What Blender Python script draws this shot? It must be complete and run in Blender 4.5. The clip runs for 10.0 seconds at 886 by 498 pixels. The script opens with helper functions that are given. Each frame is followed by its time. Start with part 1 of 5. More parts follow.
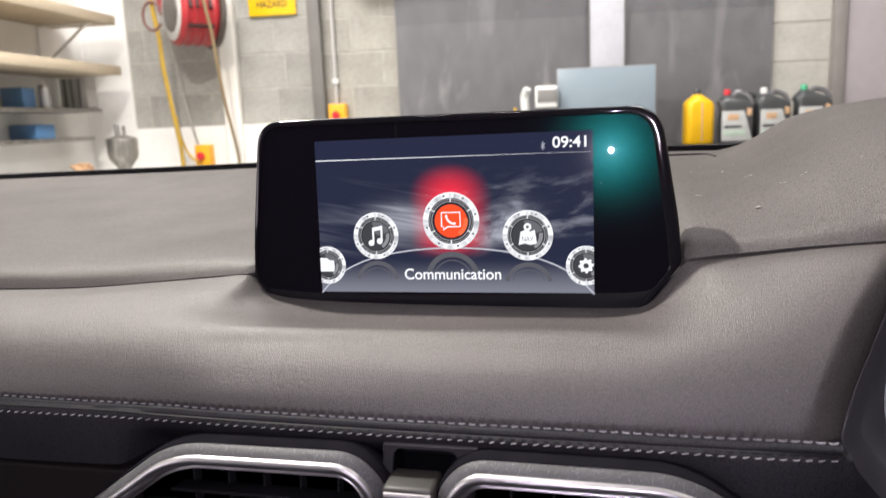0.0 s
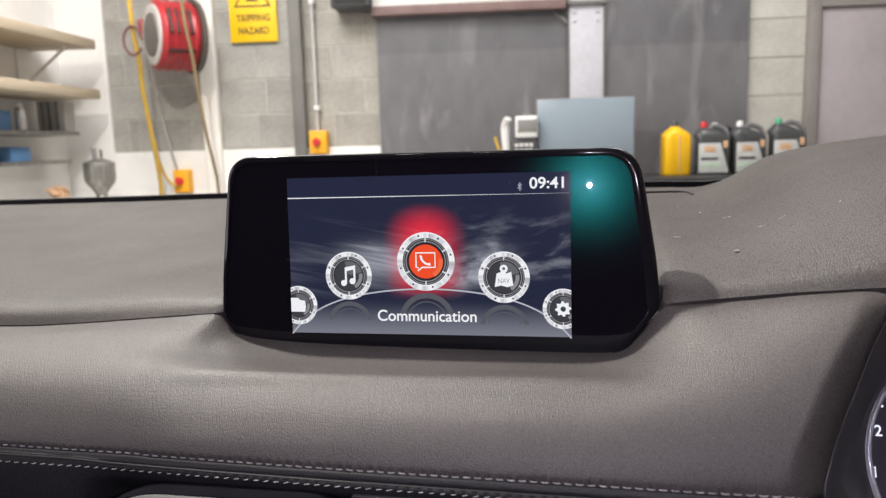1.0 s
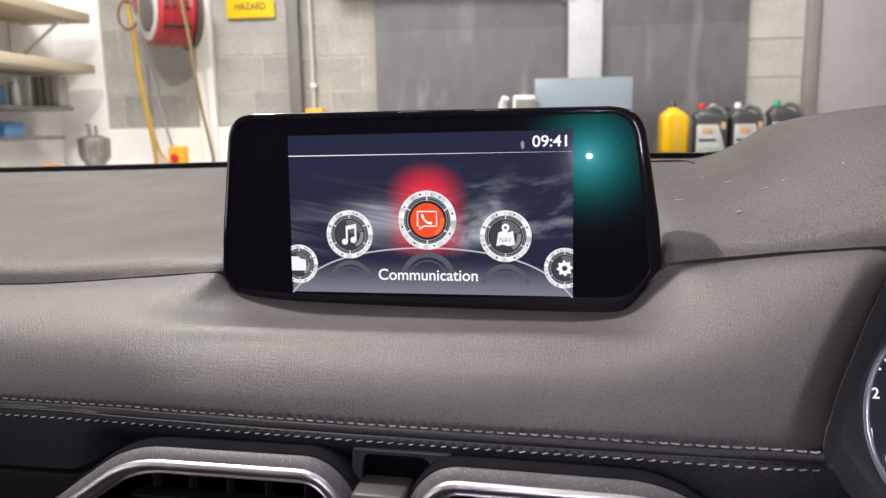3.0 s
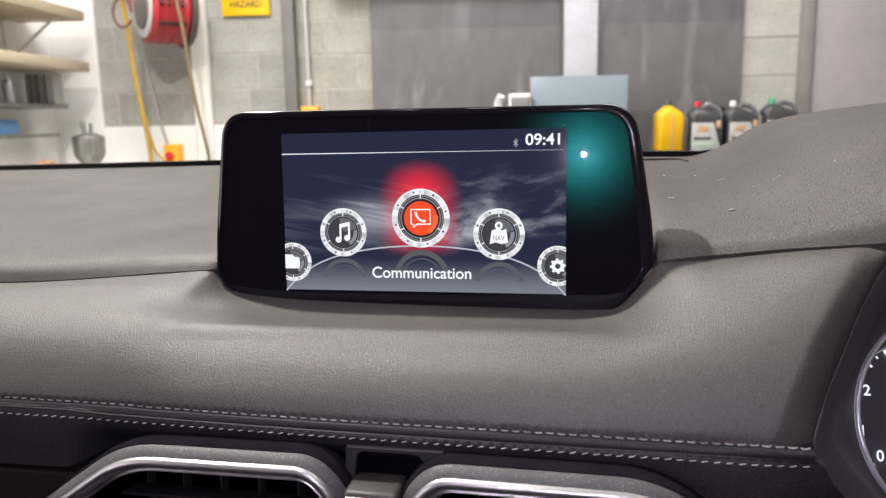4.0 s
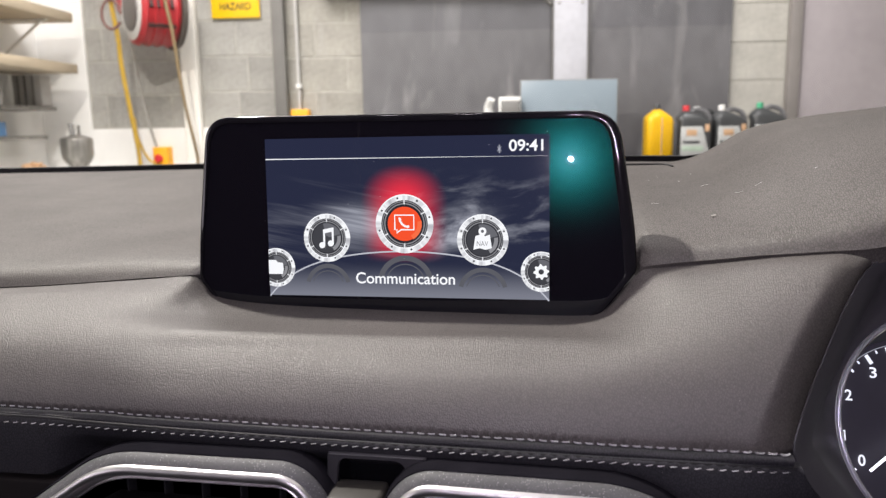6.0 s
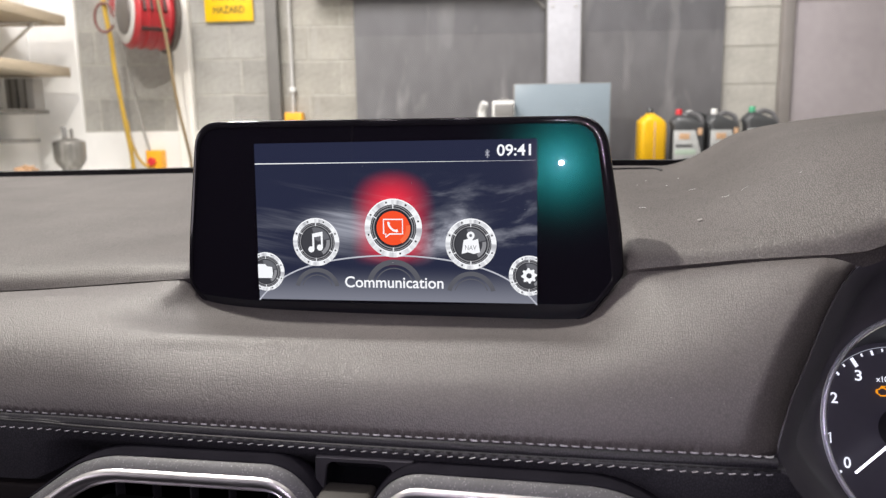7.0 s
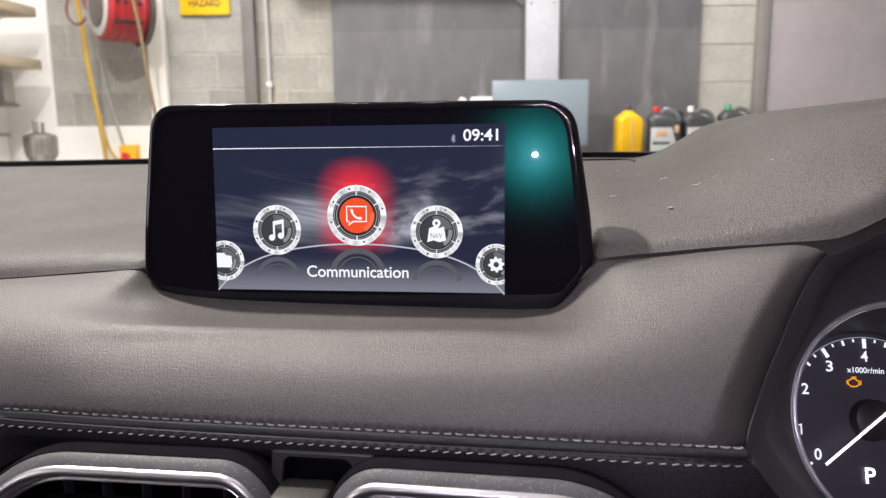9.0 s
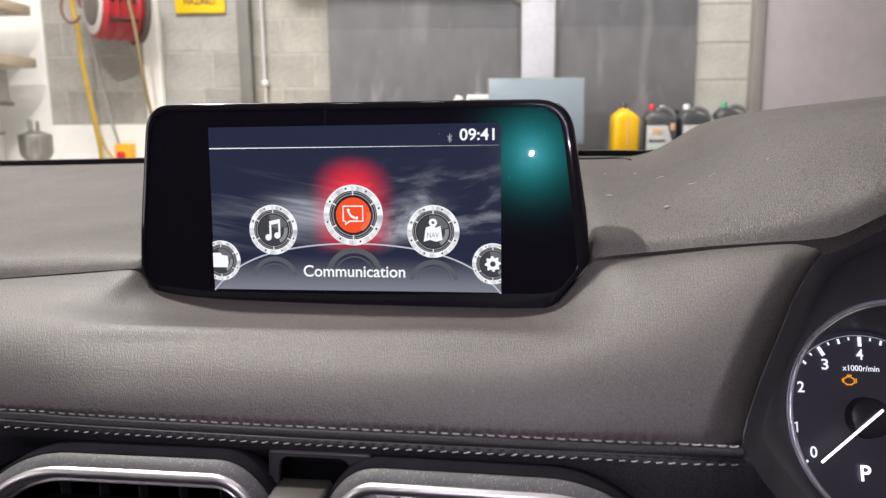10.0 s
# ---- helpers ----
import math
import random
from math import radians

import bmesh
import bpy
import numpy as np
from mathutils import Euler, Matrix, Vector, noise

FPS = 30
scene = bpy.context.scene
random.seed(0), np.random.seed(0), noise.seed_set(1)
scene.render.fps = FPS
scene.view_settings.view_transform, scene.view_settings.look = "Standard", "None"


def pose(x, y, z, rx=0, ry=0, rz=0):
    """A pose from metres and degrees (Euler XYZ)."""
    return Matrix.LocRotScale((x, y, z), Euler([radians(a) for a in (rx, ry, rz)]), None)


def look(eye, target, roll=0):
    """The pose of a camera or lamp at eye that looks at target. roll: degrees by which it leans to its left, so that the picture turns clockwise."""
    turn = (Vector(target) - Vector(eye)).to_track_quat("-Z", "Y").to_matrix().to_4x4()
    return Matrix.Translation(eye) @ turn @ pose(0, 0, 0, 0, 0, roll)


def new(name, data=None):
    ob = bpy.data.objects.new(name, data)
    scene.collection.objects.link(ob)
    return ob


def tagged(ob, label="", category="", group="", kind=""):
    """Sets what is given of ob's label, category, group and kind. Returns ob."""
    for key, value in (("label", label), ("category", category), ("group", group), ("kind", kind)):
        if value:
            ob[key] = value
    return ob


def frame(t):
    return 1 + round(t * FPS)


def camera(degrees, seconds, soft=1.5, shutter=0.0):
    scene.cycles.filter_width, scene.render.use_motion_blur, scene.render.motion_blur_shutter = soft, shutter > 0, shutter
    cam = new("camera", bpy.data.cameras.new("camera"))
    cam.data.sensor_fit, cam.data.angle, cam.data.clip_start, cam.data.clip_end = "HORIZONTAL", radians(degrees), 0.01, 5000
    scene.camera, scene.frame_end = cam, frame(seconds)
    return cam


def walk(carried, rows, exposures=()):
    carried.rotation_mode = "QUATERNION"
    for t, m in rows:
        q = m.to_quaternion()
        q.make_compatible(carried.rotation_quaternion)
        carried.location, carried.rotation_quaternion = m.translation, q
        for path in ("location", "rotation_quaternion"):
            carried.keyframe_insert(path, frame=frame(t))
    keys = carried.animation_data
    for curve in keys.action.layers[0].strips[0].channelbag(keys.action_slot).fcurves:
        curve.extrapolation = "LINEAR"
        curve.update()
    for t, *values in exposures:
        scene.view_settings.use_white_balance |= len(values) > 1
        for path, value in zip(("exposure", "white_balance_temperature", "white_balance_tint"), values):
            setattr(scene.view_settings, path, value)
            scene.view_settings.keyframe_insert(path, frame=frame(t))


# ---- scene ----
cam = camera(62.5, 10.0, 1.35, 0.3)
walk(cam, [
    (0, pose(0.0848, -0.3856, 0.0962, 79.72, 2.36, 12.62)),
    (0.2, pose(0.0852, -0.3796, 0.1025, 80.73, 2.27, 11.94)),
    (0.5, pose(0.0887, -0.374, 0.1083, 81.63, 2.06, 11.32)),
    (0.7, pose(0.0859, -0.3753, 0.1049, 81.79, 1.84, 11.18)),
    (1, pose(0.0856, -0.3746, 0.1022, 81.75, 1.58, 11.16)),
    (1.2, pose(0.0859, -0.3771, 0.0998, 81.56, 1.41, 11.19)),
    (1.5, pose(0.0833, -0.3769, 0.0933, 81.25, 1.3, 11.19)),
    (2, pose(0.0839, -0.3767, 0.0902, 80.8, 1.17, 11.14)),
    (2.5, pose(0.0833, -0.3783, 0.0904, 80.49, 1.1, 10.99)),
    (2.7, pose(0.0822, -0.3768, 0.0903, 80.40, 1.07, 10.98)),
    (3.8, pose(0.0836, -0.3753, 0.0898, 80.17, 1.02, 10.60)),
    (4, pose(0.0838, -0.3764, 0.0901, 80.15, 1.01, 10.58)),
    (4.5, pose(0.0852, -0.3765, 0.0903, 80.14, 1.02, 10.47)),
    (5, pose(0.0863, -0.376, 0.09, 80.18, 0.99, 10.32)),
    (5.5, pose(0.0871, -0.3748, 0.0918, 80.26, 0.91, 10.11)),
    (6.8, pose(0.0895, -0.3765, 0.0909, 80.56, 0.82, 9.52)),
    (7, pose(0.0908, -0.3766, 0.0922, 80.61, 0.81, 9.43)),
    (7.5, pose(0.0939, -0.3736, 0.092, 80.63, 0.8, 9.06)),
    (8, pose(0.096, -0.3717, 0.0914, 80.58, 0.69, 8.65)),
    (8.2, pose(0.0943, -0.3704, 0.0868, 80.57, 0.63, 8.4)),
    (8.5, pose(0.0935, -0.366, 0.0866, 80.53, 0.54, 8.19)),
    (9, pose(0.0964, -0.3653, 0.0856, 80.38, 0.5, 7.85)),
    (9.5, pose(0.0955, -0.3665, 0.0849, 80.29, 0.5, 7.66)),
    (10, pose(0.0963, -0.3653, 0.0863, 80.23, 0.57, 7.55)),
], [(0, 0.14), (0.25, 0.0), (0.5, -0.1), (1.0, -0.15), (1.5, -0.11), (2.0, -0.04), (3.5, 0.0), (10, 0.0)])
cam.data.dof.use_dof = True
cam.data.dof.focus_distance = 0.40
cam.data.dof.aperture_fstop = 14.0

# ---------- light ----------
world = bpy.data.worlds.new("world")
scene.world = world
world.use_nodes = True
world.node_tree.nodes["Background"].inputs[0].default_value = (0.55, 0.6, 0.7, 1)
world.node_tree.nodes["Background"].inputs[1].default_value = 0.03


def lamp(name, kind, m, power, size=0.1, colour=(1, 1, 1)):
    data = bpy.data.lights.new(name, kind)
    data.energy, data.color = power, colour
    if kind == "AREA":
        data.shape, data.size = "DISK", size
    else:
        data.shadow_soft_size = size
    ob = new(name, data)
    ob.matrix_world = m
    return ob


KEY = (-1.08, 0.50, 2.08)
# KEY is set from the display's cast shadow; the others are unseen, added as fill
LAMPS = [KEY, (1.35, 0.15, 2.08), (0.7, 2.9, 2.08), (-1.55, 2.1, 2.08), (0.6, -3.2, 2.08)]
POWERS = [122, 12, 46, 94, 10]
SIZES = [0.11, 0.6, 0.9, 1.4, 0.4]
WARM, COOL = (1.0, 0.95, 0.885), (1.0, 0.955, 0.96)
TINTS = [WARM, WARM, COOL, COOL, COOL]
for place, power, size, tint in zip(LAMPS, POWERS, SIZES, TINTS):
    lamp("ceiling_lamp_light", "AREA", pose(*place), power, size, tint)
# unseen side fill, added in an opening of the side wall to lift the pads
side_fill = lamp("side_fill_light", "AREA", pose(-2.62, -1.75, 0.10, 0, -90, 7), 80, 1.0, (1.0, 0.90, 1.0))
side_fill.data.shape, side_fill.data.size, side_fill.data.size_y = "RECTANGLE", 1.9, 2.2
# unseen overhead fill, two small lamps added to brighten the pads below the display
for x in (-0.11, -0.02):
    lamp("overhead_fill_light", "AREA", look((x, -0.22, 0.46), (x, -0.05, -0.01)), 0.40, 0.035, (1.0, 0.90, 1.0))
lamp("torch_light", "POINT", pose(0.0865, -0.395, 0.0995), 2.9, 0.0014, (0.93, 0.83, 1.0))

# ---------- materials ----------


def material(name):
    m = bpy.data.materials.new(name)
    m.use_nodes = True
    nodes, links = m.node_tree.nodes, m.node_tree.links
    return m, nodes, links, nodes["Principled BSDF"]


def dusted(n, l, co, colour, scale, share, most=0.09, pale=(0.36, 0.345, 0.32, 1)):
    """Pale dust specks of uneven size over a colour."""
    dust = n.new("ShaderNodeTexVoronoi")
    dust.inputs["Scale"].default_value = scale
    l.new(co.outputs["Object"], dust.inputs["Vector"])
    split = n.new("ShaderNodeSeparateColor")
    l.new(dust.outputs["Color"], split.inputs[0])
    reach = n.new("ShaderNodeMath")
    reach.operation = "MULTIPLY_ADD"
    reach.inputs[1].default_value, reach.inputs[2].default_value = most * 0.75, most * 0.25
    l.new(split.outputs[1], reach.inputs[0])
    near = n.new("ShaderNodeMath")
    near.operation = "LESS_THAN"
    l.new(dust.outputs["Distance"], near.inputs[0])
    l.new(reach.outputs[0], near.inputs[1])
    rare = n.new("ShaderNodeMath")
    rare.operation = "GREATER_THAN"
    rare.inputs[1].default_value = share
    l.new(split.outputs[0], rare.inputs[0])
    both = n.new("ShaderNodeMath")
    both.operation = "MULTIPLY"
    l.new(near.outputs[0], both.inputs[0])
    l.new(rare.outputs[0], both.inputs[1])
    dusty = n.new("ShaderNodeMix")
    dusty.data_type = "RGBA"
    dusty.inputs[7].default_value = pale
    l.new(both.outputs[0], dusty.inputs[0])
    l.new(colour, dusty.inputs[6])
    return dusty.outputs[2]


def surface(name, colour, rough=0.5, metal=0.0, vary=0.15, scale=20.0, bump=0.0, fine=200.0, coat=0.0, rvary=0.1, spec=0.5, random_piece=0.0, stretch=(1, 1, 1), dust=0.0, smear=0.0):
    """Colour with broad stains and fine grain, uneven gloss and a fine relief."""
    m, n, l, bsdf = material(name)
    co = n.new("ShaderNodeTexCoord")
    mp = n.new("ShaderNodeMapping")
    mp.inputs["Scale"].default_value = stretch
    l.new(co.outputs["Object"], mp.inputs[0])
    big = n.new("ShaderNodeTexNoise")
    big.inputs["Scale"].default_value, big.inputs["Detail"].default_value = scale, 6
    l.new(mp.outputs[0], big.inputs["Vector"])
    small = n.new("ShaderNodeTexNoise")
    small.inputs["Scale"].default_value, small.inputs["Detail"].default_value = fine, 3
    l.new(mp.outputs[0], small.inputs["Vector"])
    mix = n.new("ShaderNodeMath")
    mix.operation = "MULTIPLY_ADD"
    mix.inputs[1].default_value = 0.6
    l.new(big.outputs[0], mix.inputs[0])
    half = n.new("ShaderNodeMath")
    half.operation = "MULTIPLY"
    half.inputs[1].default_value = 0.4
    l.new(small.outputs[0], half.inputs[0])
    l.new(half.outputs[0], mix.inputs[2])
    value = mix.outputs[0]
    if random_piece:
        info = n.new("ShaderNodeObjectInfo")
        add = n.new("ShaderNodeMath")
        add.operation = "MULTIPLY_ADD"
        add.inputs[1].default_value = random_piece
        l.new(info.outputs["Random"], add.inputs[0])
        l.new(value, add.inputs[2])
        value = add.outputs[0]
    ramp = n.new("ShaderNodeValToRGB")
    lo = tuple(max(0, c * (1 - 2 * vary)) for c in colour)
    hi = tuple(min(1, c * (1 + 2 * vary)) for c in colour)
    ramp.color_ramp.elements[0].position, ramp.color_ramp.elements[0].color = 0.25, (*lo, 1)
    ramp.color_ramp.elements[1].position, ramp.color_ramp.elements[1].color = 0.75 + random_piece, (*hi, 1)
    l.new(value, ramp.inputs[0])
    if smear:
        # pale, mostly upright smears
        run = n.new("ShaderNodeMapping")
        run.inputs["Scale"].default_value = (4.5, 1, 1.3)
        l.new(co.outputs["Object"], run.inputs[0])
        streak = n.new("ShaderNodeTexNoise")
        streak.inputs["Scale"].default_value, streak.inputs["Detail"].default_value, streak.inputs["Distortion"].default_value = 1.6, 7, 0.6
        l.new(run.outputs[0], streak.inputs["Vector"])
        much = n.new("ShaderNodeMapRange")
        much.inputs["From Min"].default_value, much.inputs["From Max"].default_value, much.inputs["To Max"].default_value = 0.56, 0.74, smear
        l.new(streak.outputs[0], much.inputs["Value"])
        veil = n.new("ShaderNodeMix")
        veil.data_type = "RGBA"
        veil.inputs[7].default_value = (0.55, 0.54, 0.53, 1)
        l.new(much.outputs[0], veil.inputs[0])
        l.new(ramp.outputs[0], veil.inputs[6])
        paint = veil.outputs[2]
    else:
        paint = ramp.outputs[0]
    l.new(dusted(n, l, co, paint, dust, 0.1, 0.3, (0.17, 0.17, 0.175, 1)) if dust else paint, bsdf.inputs["Base Color"])
    rr = n.new("ShaderNodeMapRange")
    rr.inputs["To Min"].default_value, rr.inputs["To Max"].default_value = max(0.02, rough - rvary), min(1, rough + rvary)
    l.new(big.outputs[0], rr.inputs["Value"])
    l.new(rr.outputs[0], bsdf.inputs["Roughness"])
    bsdf.inputs["Metallic"].default_value = metal
    bsdf.inputs["Coat Weight"].default_value = coat
    bsdf.inputs["Specular IOR Level"].default_value = spec
    if bump:
        b = n.new("ShaderNodeBump")
        b.inputs["Strength"].default_value, b.inputs["Distance"].default_value = 1.0, bump
        l.new(value if not random_piece else mix.outputs[0], b.inputs["Height"])
        l.new(b.outputs[0], bsdf.inputs["Normal"])
    return m


def leather(name, colour, rough=0.5, bump=0.00005, gloss=0.047, grain=620, clean=0.90):
    """Moulded leather grain: small pebbles with creases, dust specks."""
    m, n, l, bsdf = material(name)
    co = n.new("ShaderNodeTexCoord")
    warp = n.new("ShaderNodeTexNoise")
    warp.inputs["Scale"].default_value, warp.inputs["Detail"].default_value = 90, 3
    l.new(co.outputs["Object"], warp.inputs["Vector"])
    shift = n.new("ShaderNodeVectorMath")
    shift.operation = "MULTIPLY_ADD"
    shift.inputs[1].default_value = (0.0012, 0.0012, 0.0012)
    l.new(warp.outputs["Color"], shift.inputs[0])
    l.new(co.outputs["Object"], shift.inputs[2])
    mp = n.new("ShaderNodeMapping")
    mp.inputs["Scale"].default_value = (1.45, 0.62, 0.8)
    mp.inputs["Rotation"].default_value = (0, 0, 0.08)
    l.new(shift.outputs[0], mp.inputs[0])
    cell = n.new("ShaderNodeTexVoronoi")
    cell.feature = "DISTANCE_TO_EDGE"
    cell.inputs["Scale"].default_value = grain
    l.new(mp.outputs[0], cell.inputs["Vector"])
    crease = n.new("ShaderNodeMapRange")
    crease.inputs["From Max"].default_value = 0.20
    l.new(cell.outputs["Distance"], crease.inputs["Value"])
    wave = n.new("ShaderNodeTexNoise")
    wave.inputs["Scale"].default_value, wave.inputs["Detail"].default_value = grain * 0.6, 4
    l.new(mp.outputs[0], wave.inputs["Vector"])
    height = n.new("ShaderNodeMath")
    height.operation = "MULTIPLY_ADD"
    height.inputs[1].default_value = 0.4
    l.new(wave.outputs[0], height.inputs[0])
    l.new(crease.outputs[0], height.inputs[2])
    b = n.new("ShaderNodeBump")
    b.inputs["Strength"].default_value, b.inputs["Distance"].default_value = 1.0, bump
    l.new(height.outputs[0], b.inputs["Height"])
    l.new(b.outputs[0], bsdf.inputs["Normal"])
    big = n.new("ShaderNodeTexNoise")
    big.inputs["Scale"].default_value, big.inputs["Detail"].default_value = 14, 5
    l.new(co.outputs["Object"], big.inputs["Vector"])
    ramp = n.new("ShaderNodeValToRGB")
    ramp.color_ramp.elements[0].position, ramp.color_ramp.elements[0].color = 0.3, (*[c * 0.86 for c in colour], 1)
    ramp.color_ramp.elements[1].position, ramp.color_ramp.elements[1].color = 0.7, (*[c * 1.14 for c in colour], 1)
    l.new(big.outputs[0], ramp.inputs[0])
    # shade in the creases of the grain, painted into the base colour
    deep = n.new("ShaderNodeMapRange")
    deep.inputs["To Min"].default_value, deep.inputs["To Max"].default_value = 0.55, 1.06
    l.new(crease.outputs[0], deep.inputs["Value"])
    crease_shade = n.new("ShaderNodeMix")
    crease_shade.data_type, crease_shade.blend_type = "RGBA", "MULTIPLY"
    crease_shade.inputs[0].default_value = 1.0
    l.new(ramp.outputs[0], crease_shade.inputs[6])
    l.new(deep.outputs[0], crease_shade.inputs[7])
    l.new(dusted(n, l, co, crease_shade.outputs[2], 620, clean, 0.12, (0.20, 0.19, 0.175, 1)), bsdf.inputs["Base Color"])
    rr = n.new("ShaderNodeMapRange")
    rr.inputs["To Min"].default_value, rr.inputs["To Max"].default_value = rough - 0.07, rough + 0.09
    l.new(big.outputs[0], rr.inputs["Value"])
    l.new(rr.outputs[0], bsdf.inputs["Roughness"])
    # matt body with an even, soft sheen
    bsdf.inputs["Specular IOR Level"].default_value = 0.0
    sheen = n.new("ShaderNodeBsdfGlossy")
    sheen.inputs["Color"].default_value = (gloss, gloss, gloss * 0.97, 1)
    l.new(rr.outputs[0], sheen.inputs["Roughness"])
    worn = n.new("ShaderNodeBump")
    worn.inputs["Strength"].default_value, worn.inputs["Distance"].default_value = 1.0, bump * 0.68
    l.new(height.outputs[0], worn.inputs["Height"])
    l.new(worn.outputs[0], sheen.inputs["Normal"])
    add = n.new("ShaderNodeAddShader")
    l.new(bsdf.outputs[0], add.inputs[0])
    l.new(sheen.outputs[0], add.inputs[1])
    l.new(add.outputs[0], n["Material Output"].inputs["Surface"])
    return m


def glow(name, colour, strength=1.0, spec=0.5):
    """A lit part of a screen or dial, behind smooth glass."""
    m, n, l, bsdf = material(name)
    bsdf.inputs["Base Color"].default_value = (0.004, 0.004, 0.005, 1)
    bsdf.inputs["Roughness"].default_value = 0.06
    bsdf.inputs["Specular IOR Level"].default_value = spec
    bsdf.inputs["Emission Color"].default_value = (*colour, 1)
    bsdf.inputs["Emission Strength"].default_value = strength
    return m


PAD = leather("pad_leather", (0.0612, 0.0538, 0.0529), 0.53, 0.00011, 0.062, 780, 0.94)
PAD_TOP = leather("pad_top_leather", (0.0636, 0.0568, 0.0542), 0.48, 0.000115, 0.048, 690, 0.91)
TRIM = leather("trim_leather", (0.025, 0.0245, 0.0285), 0.5, 0.00004, 0.015, 760, 0.985)
SOFT = surface("dusty_soft_plastic", (0.050, 0.050, 0.053), 0.62, vary=0.25, scale=60, bump=0.00006, fine=900, dust=1050)
SMOOTH = surface("smooth_black_plastic", (0.0095, 0.009, 0.0115), 0.6, vary=0.15, scale=60, fine=900, spec=0.0)
SATIN = surface("satin_black_plastic", (0.028, 0.027, 0.031), 0.42, vary=0.12, scale=40, bump=0.00003, fine=1200)
BEZEL = surface("dark_grey_plastic", (0.062, 0.060, 0.068), 0.5, vary=0.1, scale=30, bump=0.00003, fine=1200)
HOODP = surface("dark_hood_plastic", (0.076, 0.072, 0.082), 0.5, vary=0.1, scale=30, bump=0.00003, fine=1200)
POLISH = surface("polished_ring", (0.86, 0.87, 1.0), 0.40, 0.72, vary=0.03, scale=60, rvary=0.04)
BLACK = surface("matt_black", (0.0105, 0.0103, 0.0118), 0.7, vary=0.2, scale=30, spec=0.12)
CASING = surface("casing_black", (0.0095, 0.0088, 0.0108), 0.06, vary=0.1, scale=30, rvary=0.02, spec=0.2)
PIANO = surface("gloss_black", (0.004, 0.004, 0.005), 0.045, vary=0.1, scale=30, rvary=0.015)
CHROME = surface("satin_chrome", (0.42, 0.41, 0.415), 0.41, 1.0, vary=0.04, scale=80, rvary=0.06)
THREAD = surface("grey_thread", (0.36, 0.355, 0.365), 0.75, vary=0.15, scale=500, fine=4000)
BUTTON = surface("warm_grey_plastic", (0.028, 0.026, 0.0225), 0.5, vary=0.12, scale=60, bump=0.00004, fine=900)
DECOR = surface("brown_grey_trim", (0.010, 0.0085, 0.0085), 0.6, vary=0.15, scale=30, stretch=(0.2, 1, 4), spec=0.1)
BLOCK = surface("concrete_block", (0.33, 0.32, 0.292), 0.9, vary=0.24, scale=5, bump=0.002, fine=60, random_piece=0.12, smear=0.22)
BLOCK_PALE = surface("pale_concrete_block", (0.335, 0.32, 0.28), 0.9, vary=0.2, scale=6, bump=0.002, fine=60, random_piece=0.08, smear=0.35)
LIMED = surface("limewashed_block", (0.50, 0.485, 0.435), 0.9, vary=0.16, scale=6, bump=0.002, fine=60, random_piece=0.08, smear=0.35)
COLUMN = surface("brown_grey_column_paint", (0.15, 0.144, 0.132), 0.6, vary=0.12, scale=6)
MORTAR = surface("mortar", (0.40, 0.385, 0.34), 0.95, vary=0.15, scale=14, bump=0.002, fine=120)
WHITE = surface("white_wall_paint", (0.82, 0.81, 0.78), 0.7, vary=0.05, scale=5, bump=0.001, fine=40)
CREAM = surface("cream_paint", (0.82, 0.79, 0.72), 0.55, vary=0.05, scale=6, bump=0.0004, fine=50)
SHEET_DARK = surface("darker_grey_board_paint", (0.116, 0.115, 0.122), 0.5, vary=0.14, scale=2.2, fine=11, stretch=(1, 1, 0.55), smear=0.2)
SHEET = surface("grey_painted_board", (0.137, 0.135, 0.140), 0.5, vary=0.15, scale=2.2, fine=11, stretch=(1, 1, 0.55), smear=0.26)
DOORGREY = surface("mauve_grey_door_paint", (0.385, 0.35, 0.36), 0.5, vary=0.06, scale=3, fine=30)
BROWN = surface("brown_grey_frame_paint", (0.25, 0.23, 0.215), 0.6, vary=0.1, scale=8)
RUST = surface("red_brown_board", (0.19, 0.125, 0.115), 0.7, vary=0.15, scale=8)
STEEL = surface("grey_steel_paint", (0.215, 0.21, 0.20), 0.6, vary=0.12, scale=6)
BARE = surface("brushed_steel", (0.25, 0.24, 0.22), 0.42, 0.7, vary=0.42, scale=26, stretch=(1.5, 1.5, 0.1))
GALV = surface("white_plastic_conduit", (0.50, 0.49, 0.47), 0.5, vary=0.06, scale=20)
POST = surface("white_steel_post", (0.52, 0.525, 0.56), 0.5, vary=0.09, scale=5, bump=0.0005, fine=40)
WOOD = surface("raw_plywood", (0.47, 0.395, 0.285), 0.7, vary=0.16, scale=14, bump=0.0006, fine=160, stretch=(1, 0.15, 1))
REDPAINT = surface("red_enamel", (0.36, 0.017, 0.022), 0.4, vary=0.12, scale=12)
YELLOW = surface("yellow_plastic", (0.88, 0.50, 0.005), 0.4, vary=0.05, scale=15)
SIGNY = surface("yellow_sign_sheet", (0.88, 0.53, 0.0), 0.45, vary=0.03, scale=10)
ORANGE = surface("orange_yellow_plastic", (0.85, 0.40, 0.01), 0.45, vary=0.05, scale=20)
HOSEY = surface("yellow_rubber_hose", (0.55, 0.35, 0.045), 0.5, vary=0.1, scale=20)
HOSET = surface("tan_rubber_hose", (0.24, 0.175, 0.09), 0.5, vary=0.1, scale=20)
STRANDG = surface("thin_grey_strand", (0.34, 0.33, 0.30), 0.6, vary=0.1, scale=20)
RUBBER = surface("black_rubber", (0.015, 0.015, 0.015), 0.6, vary=0.2, scale=20)
INK = surface("black_ink", (0.01, 0.01, 0.01), 0.6, vary=0.1, scale=20)
